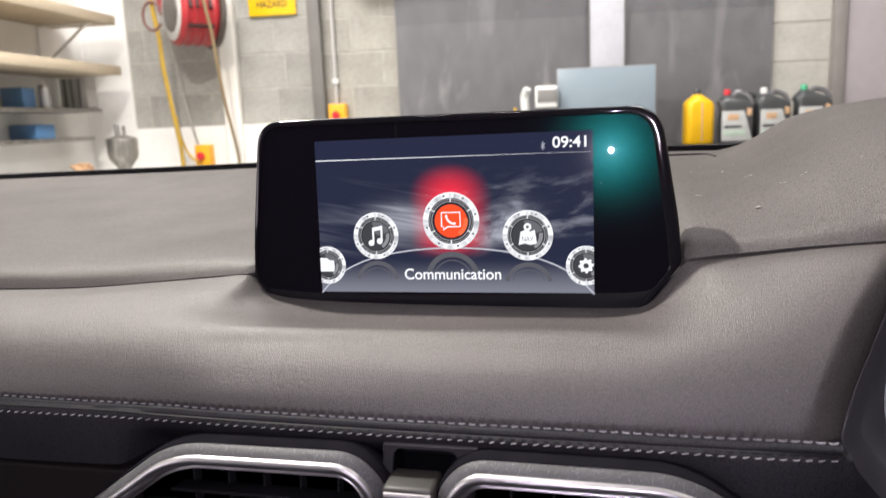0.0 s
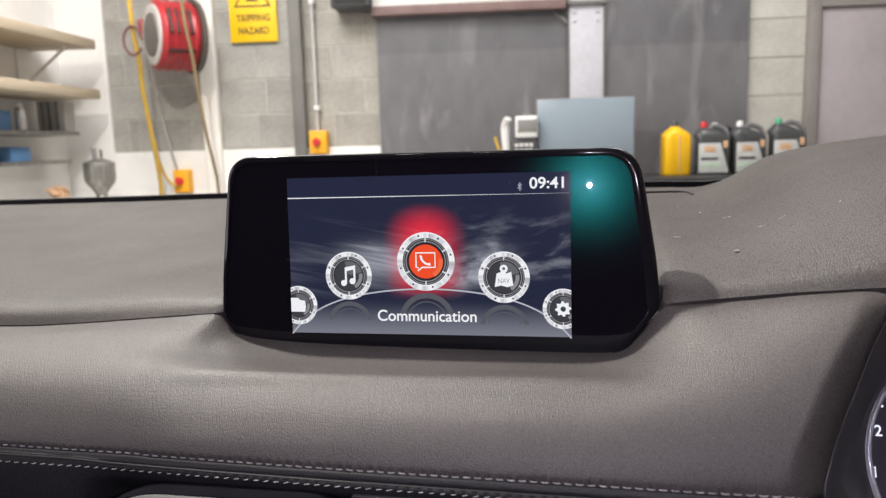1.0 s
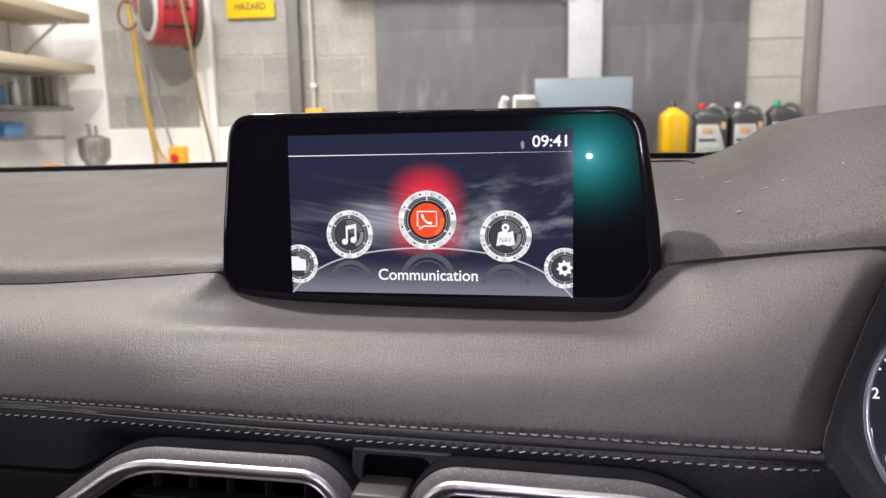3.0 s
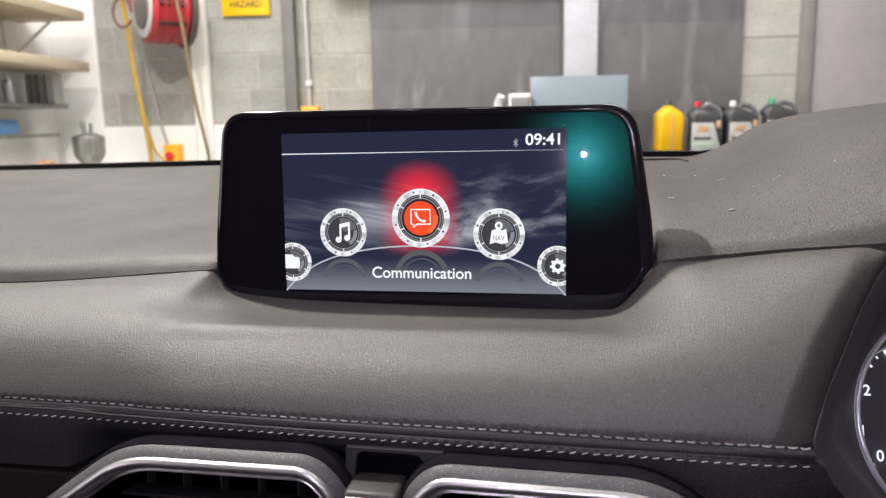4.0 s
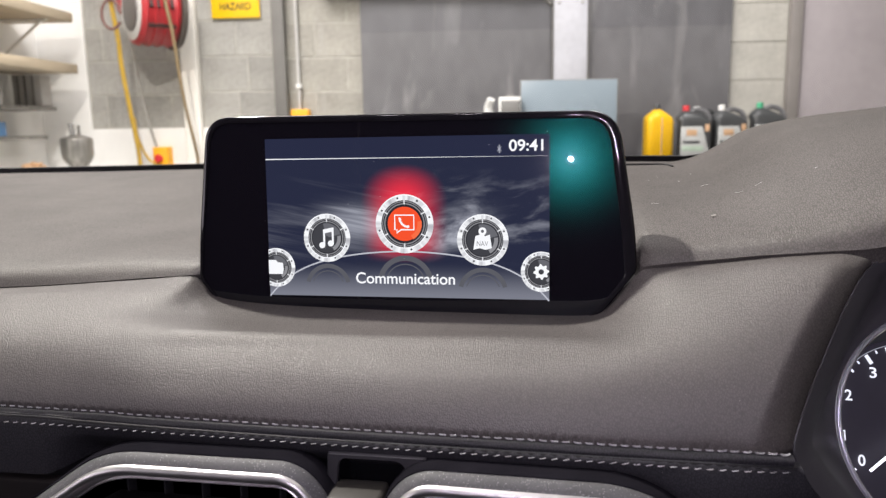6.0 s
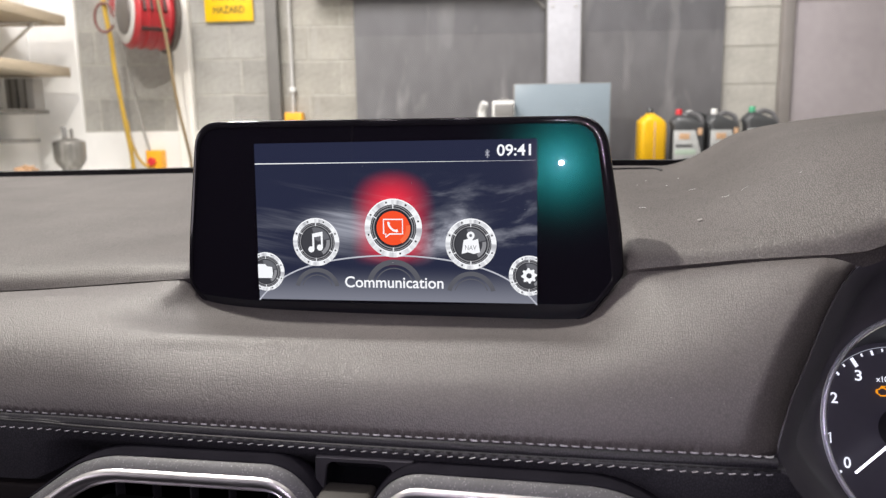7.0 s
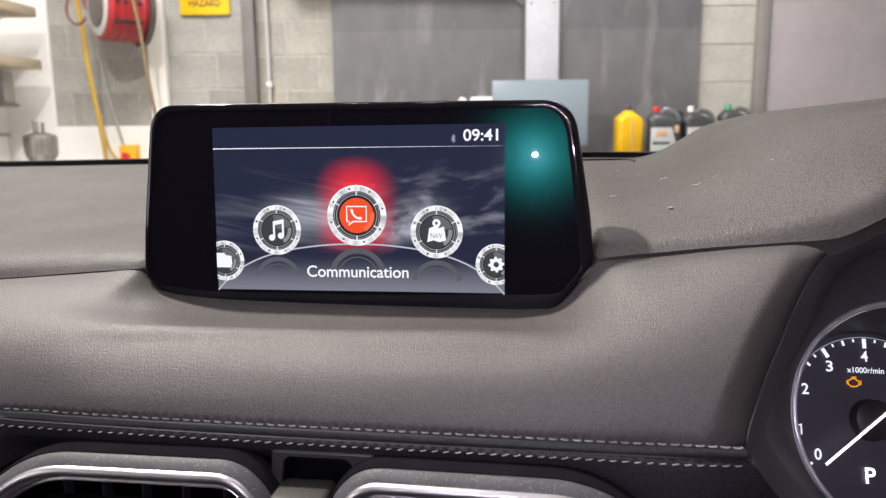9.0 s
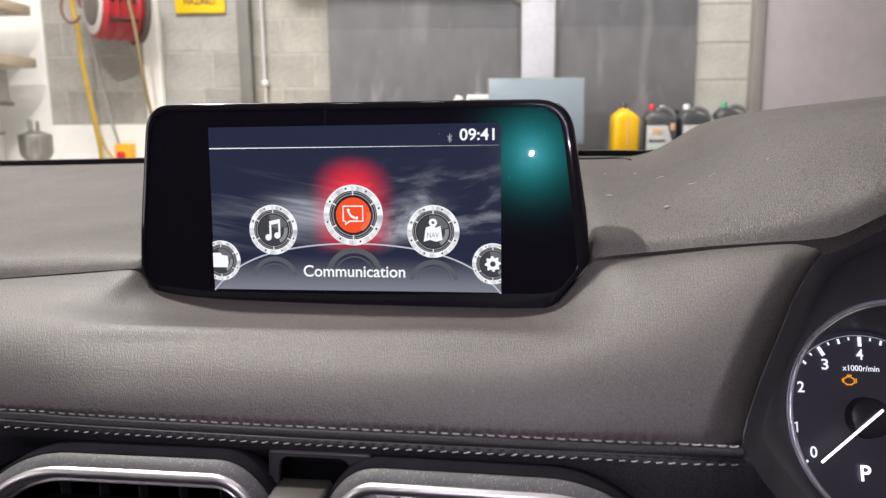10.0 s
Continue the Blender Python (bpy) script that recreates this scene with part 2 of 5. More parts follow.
JUG = surface("dark_grey_jug_plastic", (0.056, 0.059, 0.061), 0.35, vary=0.12, scale=15)
HANDLE = surface("grey_handle_plastic", (0.17, 0.17, 0.175), 0.3, vary=0.3, scale=25)
LABEL = surface("pale_paper_label", (0.47, 0.48, 0.465), 0.5, vary=0.1, scale=20)
SCUFF = surface("pale_scuff", (0.14, 0.13, 0.12), 0.7, vary=0.2, scale=900, fine=3000)
LABELG = surface("green_label_ink", (0.42, 0.52, 0.42), 0.5, vary=0.1, scale=20)
LABELO = surface("orange_label_ink", (0.60, 0.38, 0.22), 0.5, vary=0.1, scale=20)
REDCAP = surface("red_cap_plastic", (0.60, 0.02, 0.03), 0.4, vary=0.05, scale=20)
GREENCAP = surface("green_cap_plastic", (0.06, 0.38, 0.20), 0.4, vary=0.05, scale=20)
BLUE = surface("blue_card", (0.07, 0.19, 0.38), 0.5, vary=0.1, scale=12)
SILVER = surface("silver_can", (0.6, 0.6, 0.6), 0.3, 0.8, vary=0.05, scale=12)
OFFW = surface("off_white_plastic", (0.75, 0.75, 0.72), 0.4, vary=0.04, scale=12)
FLOOR = surface("concrete_floor", (0.30, 0.30, 0.29), 0.6, vary=0.15, scale=2, bump=0.001, fine=30)
CEIL = surface("pale_ceiling_sheet", (0.6, 0.6, 0.58), 0.8, vary=0.05, scale=1)
LINING = surface("dark_headlining", (0.012, 0.012, 0.012), 0.9, vary=0.08, scale=20, fine=400)
BENCH = surface("dark_bench_top", (0.035, 0.035, 0.037), 0.5, vary=0.2, scale=6)
MONITOR = surface("blue_grey_monitor_screen", (0.25, 0.305, 0.345), 0.3, vary=0.03, scale=3)

# ---------- building helpers ----------


def mesh_of(name, bm, mat, smooth=True):
    me = bpy.data.meshes.new(name)
    bmesh.ops.recalc_face_normals(bm, faces=bm.faces)
    bm.to_mesh(me)
    bm.free()
    for mm in (mat if isinstance(mat, (list, tuple)) else [mat]):
        me.materials.append(mm)
    if smooth:
        me.shade_smooth()
    return me


def part(name, bm, mat, parent=None, label="", m=None, smooth=True, sharp=35):
    me = mesh_of(name, bm, mat, smooth) if isinstance(bm, bmesh.types.BMesh) else bm
    if smooth and isinstance(bm, bmesh.types.BMesh):
        me.set_sharp_from_angle(angle=radians(sharp))
    ob = new(name, me)
    if parent:
        ob.parent = parent
    if m is not None:
        ob.matrix_local = m
    if label:
        tagged(ob, label)
    return ob


def thing(name, m, label, category, group="", kind=""):
    ob = new(name)
    ob.empty_display_size = 0.05
    ob.matrix_world = m
    return tagged(ob, label, category, group, kind)


def box(a, b, bevel=0.0, seg=2, bm=None):
    """A bevelled box from corner a to corner b."""
    own = bmesh.new()
    bmesh.ops.create_cube(own, size=1)
    for v in own.verts:
        v.co = Vector([(p + q) / 2 + c * (q - p) for p, q, c in zip(a, b, v.co)])
    if bevel:
        bmesh.ops.bevel(own, geom=own.edges[:], offset=bevel, segments=seg, profile=0.5, affect="EDGES")
    if bm is None:
        return own
    me = bpy.data.meshes.new("t")
    own.to_mesh(me)
    own.free()
    bm.from_mesh(me)
    bpy.data.meshes.remove(me)
    return bm


def joined(*bms):
    out = bmesh.new()
    for b in bms:
        me = bpy.data.meshes.new("t")
        b.to_mesh(me)
        b.free()
        out.from_mesh(me)
        bpy.data.meshes.remove(me)
    return out


def moved(bm, m):
    bm.transform(m)
    return bm


def pchip(xs, vs, x):
    """Smooth curve through points without overshoot."""
    xs, vs, x = np.asarray(xs, float), np.asarray(vs, float), np.asarray(x, float)
    h, d = np.diff(xs), np.diff(vs) / np.diff(xs)
    g = np.zeros(len(xs))
    g[0], g[-1] = d[0], d[-1]
    for i in range(1, len(xs) - 1):
        if d[i - 1] * d[i] > 0:
            w1, w2 = 2 * h[i] + h[i - 1], h[i] + 2 * h[i - 1]
            g[i] = (w1 + w2) / (w1 / d[i - 1] + w2 / d[i])
    i = np.clip(np.searchsorted(xs, x) - 1, 0, len(xs) - 2)
    t = np.clip((x - xs[i]) / h[i], 0, 1)
    return (vs[i] * (2 * t**3 - 3 * t**2 + 1) + h[i] * g[i] * (t**3 - 2 * t**2 + t) + vs[i + 1] * (-2 * t**3 + 3 * t**2) + h[i] * g[i + 1] * (t**3 - t**2))


def loft(rows, closed=False):
    """A skin over rows of points, all of one length."""
    bm = bmesh.new()
    vs = [[bm.verts.new(p) for p in row] for row in rows]
    n = len(rows[0])
    for r in range(len(rows) - 1):
        for c in range(n if closed else n - 1):
            d = (c + 1) % n
            bm.faces.new((vs[r][c], vs[r][d], vs[r + 1][d], vs[r + 1][c]))
    return bm


def curve_points(pts, n):
    """n points on a smooth curve through pts."""
    pts = np.asarray(pts, float)
    s = np.r_[0, np.cumsum(np.linalg.norm(np.diff(pts, axis=0), axis=1))]
    u = np.linspace(0, s[-1], n)
    return np.stack([pchip(s, pts[:, k], u) for k in range(pts.shape[1])], 1)


def tube(pts, r, sides=8, closed=False, flat=1.0):
    """A round bar along points."""
    pts = [Vector(p) for p in pts]
    rows, n = [], len(pts)
    for i, p in enumerate(pts):
        a = pts[(i - 1) % n] if closed or i else pts[0]
        b = pts[(i + 1) % n] if closed or i < n - 1 else pts[-1]
        t = (b - a).normalized()
        up = Vector((0, 0, 1)) if abs(t.z) < 0.9 else Vector((0, 1, 0))
        s = t.cross(up).normalized()
        w = s.cross(t)
        rows.append([p + s * (r * math.cos(k * math.tau / sides)) + w * (r * flat * math.sin(k * math.tau / sides)) for k in range(sides)])
    if closed:
        rows.append(rows[0])
    bm = loft(rows, True)
    if closed:
        bmesh.ops.remove_doubles(bm, verts=bm.verts, dist=1e-6)
    else:
        bmesh.ops.holes_fill(bm, edges=[e for e in bm.edges if e.is_boundary])
    return bm


def lathe(profile, n=32, axis="Z", fill=True):
    """A turned body from (radius, height) pairs."""
    rows = [[(r * math.cos(k * math.tau / n), r * math.sin(k * math.tau / n), z) for k in range(n)] for r, z in profile]
    bm = loft(rows, True)
    bmesh.ops.remove_doubles(bm, verts=bm.verts, dist=1e-6)
    if fill:
        bmesh.ops.holes_fill(bm, edges=[e for e in bm.edges if e.is_boundary])
    if axis == "Y":
        bm.transform(Matrix.Rotation(radians(90), 4, "X"))
    if axis == "X":
        bm.transform(Matrix.Rotation(radians(90), 4, "Y"))
    return bm


def rounded(corners, seg=6):
    """A polygon with rounded corners, from (x, z, radius)."""
    out, n = [], len(corners)
    for i, (x, z, r) in enumerate(corners):
        p = Vector((x, z))
        a, b = Vector(corners[i - 1][:2]) - p, Vector(corners[(i + 1) % n][:2]) - p
        r = min(r, a.length * 0.49, b.length * 0.49)
        p0, p1 = p + a.normalized() * r, p + b.normalized() * r
        for k in range(seg + 1):
            t = k / seg
            q = p0 * (1 - t) ** 2 + p * (2 * t * (1 - t)) + p1 * t * t
            out.append((q.x, q.y))
    return out


def offset_loop(pts, d):
    """A closed loop in its plane, grown by d (points run clockwise or not)."""
    n, out = len(pts), []
    area = sum(pts[i][0] * pts[(i + 1) % n][1] - pts[(i + 1) % n][0] * pts[i][1] for i in range(n))
    s = 1 if area > 0 else -1
    for i in range(n):
        a, b = Vector(pts[i - 1]), Vector(pts[(i + 1) % n])
        t = (b - a).normalized()
        out.append((pts[i][0] + s * t.y * d, pts[i][1] - s * t.x * d))
    return out


def flat(loops, depth, bm=None):
    """Filled flat outlines facing the cabin (local -y), from lists of (x, z)."""
    bm = bm or bmesh.new()
    for pts in loops:
        bm.faces.new([bm.verts.new((x, -depth, z)) for x, z in pts])
    return bm


def annulus(cx, cz, r0, r1, depth, n=48, a0=0.0, a1=math.tau):
    bm = bmesh.new()
    k = n + 1
    rows = [[bm.verts.new((cx + r * math.cos(a0 + (a1 - a0) * i / n), -depth, cz + r * math.sin(a0 + (a1 - a0) * i / n))) for i in range(k)] for r in (r0, r1)]
    for i in range(n):
        bm.faces.new((rows[0][i], rows[0][i + 1], rows[1][i + 1], rows[1][i]))
    bmesh.ops.remove_doubles(bm, verts=bm.verts, dist=1e-7)
    return bm


def disc(cx, cz, r, depth, n=48):
    return flat([[(cx + r * math.cos(i * math.tau / n), cz + r * math.sin(i * math.tau / n)) for i in range(n)]], depth)


def stroke(pts, w, depth, closed=False):
    """A flat line of width w through (x, z) points."""
    p = [Vector(q) for q in pts]
    n = len(p)
    bm = bmesh.new()
    left, right = [], []
    for i in range(n):
        a = p[i - 1] if (i or closed) else p[0]
        b = p[(i + 1) % n] if (i < n - 1 or closed) else p[-1]
        t = (b - a).normalized()
        nrm = Vector((-t.y, t.x)) * (w / 2)
        left.append(bm.verts.new((p[i].x + nrm.x, -depth, p[i].y + nrm.y)))
        right.append(bm.verts.new((p[i].x - nrm.x, -depth, p[i].y - nrm.y)))
    for i in range(n if closed else n - 1):
        j = (i + 1) % n
        bm.faces.new((left[i], left[j], right[j], right[i]))
    return bm


def clip_x(bm, x, side):
    """Cuts away what lies beyond x."""
    bmesh.ops.bisect_plane(bm, geom=bm.verts[:] + bm.edges[:] + bm.faces[:], plane_co=(x, 0, 0), plane_no=(side, 0, 0), clear_outer=True)
    return bm


def lettering(text, width, x, z, depth, centre=True, bold=0.0, height=None):
    """Flat letters of the built-in font, width wide, standing on z."""
    cu = bpy.data.curves.new("letters", "FONT")
    cu.body, cu.size, cu.offset = text, 1.0, bold
    ob = bpy.data.objects.new("letters", cu)
    scene.collection.objects.link(ob)
    dg = bpy.context.evaluated_depsgraph_get()
    me = bpy.data.meshes.new_from_object(ob.evaluated_get(dg))
    bpy.data.objects.remove(ob)
    bpy.data.curves.remove(cu)
    xs = [v.co.x for v in me.vertices]
    ys = [v.co.y for v in me.vertices]
    k = width / (max(xs) - min(xs))
    kz = height / (max(ys) - min(ys)) if height else k
    bm = bmesh.new()
    bm.from_mesh(me)
    bpy.data.meshes.remove(me)
    for v in bm.verts:
        u = (v.co.x - min(xs)) * k - (width / 2 if centre else 0)
        v.co = Vector((x + u, -depth, z + v.co.y * kz))
    return bm

# ---------- garage shell (turned against the car) ----------
GARAGE = pose(0, 4.05, 0, 0, 0, 7) @ Matrix.Translation((-0.4936, 0, 0))
FLOOR_Z, CEIL_Z = -1.05, 2.2
U0, U1, NEAR = -2.62, 4.2, 9.5


def g(u, off, z):
    """A pose in the garage: u along the back wall, off metres in front of it."""
    return GARAGE @ Matrix.Translation((u, -off, z))


def structure(name, bm, mat, label, category, m=GARAGE):
    ob = part(name, bm, mat, m=m, smooth=False)
    return tagged(ob, label, category, kind="structure")


structure("floor", box((U0 - 0.2, -NEAR, FLOOR_Z - 0.1), (U1 + 0.2, 0.2, FLOOR_Z)), FLOOR, "worn grey concrete garage floor", "floor")
structure("ceiling", box((U0 - 0.2, -NEAR, CEIL_Z), (U1 + 0.2, 0.2, CEIL_Z + 0.1)), CEIL, "pale sheet garage ceiling above the lamps", "ceiling")
wall_back = structure("wall_back", box((U0, 0.012, FLOOR_Z), (U1, 0.2, CEIL_Z)), MORTAR, "concrete block garage wall with pale mortar joints", "wall")
# the opening in wall_left is unseen, made only for the added side fill
structure("wall_left", joined(box((U0 - 0.2, -4.6, FLOOR_Z), (U0, 0.2, CEIL_Z)), box((U0 - 0.2, -NEAR, FLOOR_Z), (U0, -7.0, CEIL_Z)), box((U0 - 0.2, -7.0, 1.3), (U0, -4.6, CEIL_Z))), WHITE, "white painted garage side wall behind shelves", "wall")
structure("wall_right", box((U1, -NEAR, FLOOR_Z), (U1 + 0.2, 0.2, CEIL_Z)), WHITE, "white painted garage side wall", "wall")
structure("wall_front", box((U0, -NEAR - 0.2, FLOOR_Z), (U1, -NEAR, CEIL_Z)), CREAM, "cream painted garage wall behind the car", "wall")
structure("wall_paint_band", box((U0, -0.006, FLOOR_Z), (-0.655, 0.012, 0.098), 0.002), WHITE, "white painted lower band of the block wall", "wall")
structure("wall_paint_left", box((U0, -0.006, 0.098), (-2.322, 0.012, CEIL_Z), 0.002), WHITE, "white painted block wall beside the shelves", "wall")

# ---------- unseen car shell round the camera ---


def car_shell():
    m = Matrix.Identity(4)
    # the headlining, open towards the windscreen; near-black to keep the display's reflection dark
    structure("car_roof", box((-0.62, -2.4, 0.50), (0.62, -0.30, 0.53), 0.01), LINING, "grey fabric headlining of the car", "headlining", m)
    # opaque panels added in the rear windows block bright reflections in the display
    for s, name in ((-1, "car_side_left"), (1, "car_side_right")):
        x0, x1 = sorted((s * 0.74, s * 0.80))
        structure(name, joined(box((x0, -2.4, FLOOR_Z + 0.004), (x1, 0.40, 0.02)), box((x0, -1.15, 0.02), (x1, -1.0, 0.48)), box((x0, -2.4, 0.02), (x1, -1.16, 0.48)), box((min(s * .62, s * .8), -2.4, 0.47), (max(s * .62, s * .8), -0.36, 0.51))), LINING, "unseen dark door panels and pillars, rear windows filled by added opaque panels", "door panel", m)
        a = curve_points([(s * 0.76, 0.42, 0.03), (s * 0.70, 0.02, 0.29), (s * 0.62, -0.34, 0.49)], 14)
        structure("pillar_left" if s < 0 else "pillar_right", tube(a, 0.03, 10), LINING, "grey windscreen pillar trim", "pillar", m)
    # added without a rear window, so the display mirrors only dark
    structure("car_rear", joined(box((-0.74, -2.46, FLOOR_Z + 0.004), (0.74, -2.4, 0.53), 0.01)), LINING, "unseen dark panel added to close the cabin behind", "tailgate", m)
    structure("car_floor", box((-0.74, -2.4, -0.72), (0.74, 0.3, -0.70)), BLACK, "black car floor carpet", "carpet", m)


car_shell()

# ---------- dashboard ----------
dashboard = thing("dashboard", Matrix.Identity(4), "dark grey leather-grained dashboard with pale stitching", "dashboard")

# the lower pad: at each station x the roll from the seam down to the stitching, as (y, z)
LOWER = {
    -0.62: ((0.02, -0.006), (0.0, -0.004), (-0.025, -0.006), (-0.046, -0.0125), (-0.061, -0.021), (-0.071, -0.030), (-0.077, -0.0365), (-0.080, -0.04180)),
    -0.26: ((0.0, -0.0012), (-0.018, -0.0008), (-0.036, -0.003), (-0.053, -0.0085), (-0.066, -0.0165), (-0.0745, -0.0255), (-0.0795, -0.0335), (-0.082, -0.03880)),
    -0.165: ((0.0, 0.0056), (-0.018, 0.0040), (-0.034, 0.0), (-0.050, -0.0057), (-0.064, -0.0137), (-0.074, -0.0236), (-0.0795, -0.0325), (-0.082, -0.03945)),
    -0.145: ((0.0, 0.0074), (-0.018, 0.0040), (-0.034, -0.0012), (-0.050, -0.0055), (-0.064, -0.0135), (-0.074, -0.0235), (-0.0795, -0.0325), (-0.082, -0.03950)),
    -0.1235: ((0.001, 0.0092), (-0.015, 0.0035), (-0.0305, -0.0030), (-0.0485, -0.0058), (-0.063, -0.0138), (-0.074, -0.0238), (-0.0795, -0.0326), (-0.082, -0.03960)),
    -0.1185: ((0.003, 0.0055), (-0.008, 0.0015), (-0.026, -0.0048), (-0.047, -0.0072), (-0.062, -0.0147), (-0.074, -0.0245), (-0.0795, -0.033), (-0.082, -0.04000)),
    -0.105: ((0.03, -0.0028), (0.0, -0.0036), (-0.028, -0.0072), (-0.0468, -0.0078), (-0.059, -0.0145), (-0.071, -0.0235), (-0.0795, -0.033), (-0.082, -0.04020)),
    -0.065: ((0.03, -0.0056), (0.0, -0.0064), (-0.030, -0.0080), (-0.0460, -0.0079), (-0.0575, -0.0133), (-0.0703, -0.0222), (-0.0792, -0.0324), (-0.0823, -0.04060)),
    0.0: ((0.03, -0.0064), (0.0, -0.0074), (-0.030, -0.0080), (-0.0458, -0.0076), (-0.0570, -0.0125), (-0.070, -0.0212), (-0.079, -0.032), (-0.0825, -0.04095)),
    0.08: ((0.03, -0.0066), (0.0, -0.0076), (-0.030, -0.0068), (-0.0458, -0.0056), (-0.0570, -0.0105), (-0.070, -0.0195), (-0.079, -0.0315), (-0.0825, -0.04100)),
    0.103: ((0.02, -0.0055), (-0.004, -0.0066), (-0.026, -0.0045), (-0.046, -0.0058), (-0.061, -0.0105), (-0.0722, -0.020), (-0.079, -0.031), (-0.0825, -0.04110)),
    0.1145: ((0.006, 0.0062), (-0.010, 0.0064), (-0.0275, 0.0028), (-0.046, -0.0026), (-0.061, -0.0084), (-0.0722, -0.0190), (-0.079, -0.0308), (-0.0825, -0.04110)),
    0.1235: ((-0.0065, 0.0190), (-0.014, 0.0142), (-0.029, 0.0075), (-0.046, 0.0006), (-0.0605, -0.0062), (-0.072, -0.0180), (-0.079, -0.0305), (-0.0825, -0.04110)),
    0.1310: ((-0.009, 0.0206), (-0.020, 0.0170), (-0.034, 0.0103), (-0.048, 0.0026), (-0.061, -0.0055), (-0.072, -0.0165), (-0.079, -0.0295), (-0.0825, -0.04110)),
    0.155: ((-0.012, 0.0237), (-0.024, 0.0212), (-0.039, 0.0150), (-0.051, 0.0072), (-0.062, -0.0018), (-0.0725, -0.0145), (-0.079, -0.028), (-0.083, -0.04065)),
    0.19: ((-0.019, 0.0291), (-0.032, 0.0272), (-0.046, 0.0205), (-0.057, 0.0120), (-0.067, 0.001), (-0.0755, -0.013), (-0.081, -0.027), (-0.084, -0.04050)),
    0.23: ((-0.028, 0.0335), (-0.040, 0.0307), (-0.052, 0.0235), (-0.062, 0.015), (-0.071, 0.004), (-0.078, -0.011), (-0.082, -0.026), (-0.085, -0.04050)),
}
EDGE_X = (0.2105, 0.204, 0.196, 0.188, 0.180, 0.172, 0.166, 0.162)  # where the pad turns towards the driver
STATIONS = sorted(LOWER)
STEP = 0.0048  # from stitch to stitch


def pad_point(x, s):
    """The lower pad's surface at x, s from 0 (seam) to 7 (stitching)."""
    ys = [pchip(STATIONS, [LOWER[q][k][0] for q in STATIONS], x) for k in range(8)]
    zs = [pchip(STATIONS, [LOWER[q][k][1] for q in STATIONS], x) for k in range(8)]
    return float(pchip(range(8), ys, s)), float(pchip(range(8), zs, s))


# the rim of the instrument housing, from under the hood down its near edge
RIM = curve_points([(0.34, -0.002, 0.050), (0.28, -0.010, 0.0435), (0.242, -0.016, 0.0345), (0.222, -0.022, 0.0262), (0.209, -0.034, 0.012), (0.1965, -0.048, -0.0085), (0.184, -0.065, -0.028), (0.1785, -0.074, -0.0410), (0.1845, -0.069, -0.0545), (0.1975, -0.060, -0.0727), (0.226, -0.055, -0.105)], 80)

TOP_I = int(np.argmin(np.linalg.norm(RIM - np.array((0.222, -0.022, 0.0262)), axis=1)))
TIP_I = int(np.argmin(np.linalg.norm(RIM - np.array((0.1785, -0.074, -0.0410)), axis=1)))


def lower_pad():
    rows = []
    ss = np.linspace(0, 7, 105)
    xs0 = np.r_[np.linspace(0, 0.4, 60, endpoint=False), np.linspace(0.4, 1, 460)]
    spread = (0.0015, 0.004, 0.009, 0.012, 0.013, 0.013, 0.012, 0.008)
    for s in ss:
        xe = float(pchip(range(8), EDGE_X, s))
        row = []
        xs = -0.62 + (xe + 0.62) * xs0
        ky = np.array([pchip(STATIONS, [LOWER[q][k][0] for q in STATIONS], xs) for k in range(8)])
        kz = np.array([pchip(STATIONS, [LOWER[q][k][1] for q in STATIONS], xs) for k in range(8)])
        # ease the stations into one another
        for k in range(8):
            if abs(k - s) < 2.1:
                w = np.exp(-0.5 * ((xs[:, None] - xs[None, :]) / spread[k]) ** 2) * np.gradient(xs)[None, :]
                w /= w.sum(1, keepdims=True)
                ky[k], kz[k] = w @ ky[k], w @ kz[k]
        for i, x in enumerate(xs):
            y, z = float(pchip(range(8), ky[:, i], s)), float(pchip(range(8), kz[:, i], s))
            # little puckers along the stitching
            near = max(0.0, 1 - (7 - s) / 0.45)
            y += 0.0005 * near * math.cos(x * math.tau / STEP) + 0.0012 * near * near
            row.append((x, y, z))
        # the flank towards the instruments
        e = Vector(row[-1])
        tip = [float(np.interp(TOP_I + s / 7 * (TIP_I - TOP_I), range(80), RIM[:, k])) for k in range(3)]
        t = Vector(tip)
        mid = e.lerp(t, 0.5) + Vector((0.0045, -0.0045, 0.001)) * (0.55 + 0.45 * (1 - s / 7))
        for k in range(1, 11):
            w = k / 10
            row.append(tuple(e * (1 - w) ** 2 + mid * (2 * w * (1 - w)) + t * w * w))
        # the turn into the flank is a soft roll
        soft = np.array(row)
        a = len(row) - 24
        for _ in range(5):
            soft[a:-6] += 0.5 * (0.5 * (soft[a - 1:-7] + soft[a + 1:-5]) - soft[a:-6])
        row = [tuple(p) for p in soft.tolist()]
        row.append(tuple(t + Vector((0.001, 0.006, 0.0))))
        rows.append(row)
    # edges tucked into the seams
    first = [(x, y + 0.0012, z - 0.0012) for x, y, z in rows[0]]
    first2 = [(x, y + 0.0022, z - 0.006) for x, y, z in rows[0]]
    last = [(x, y + 0.0003, z - 0.0022) for x, y, z in rows[-1]]
    last2 = [(x, y + 0.0035, z - 0.0036) for x, y, z in rows[-1]]
    return loft([first2, first] + rows + [last, last2])


pad_lower = part("lower_pad", lower_pad(), PAD, dashboard, "grey leather-grained lower pad, softly rolled", sharp=60)

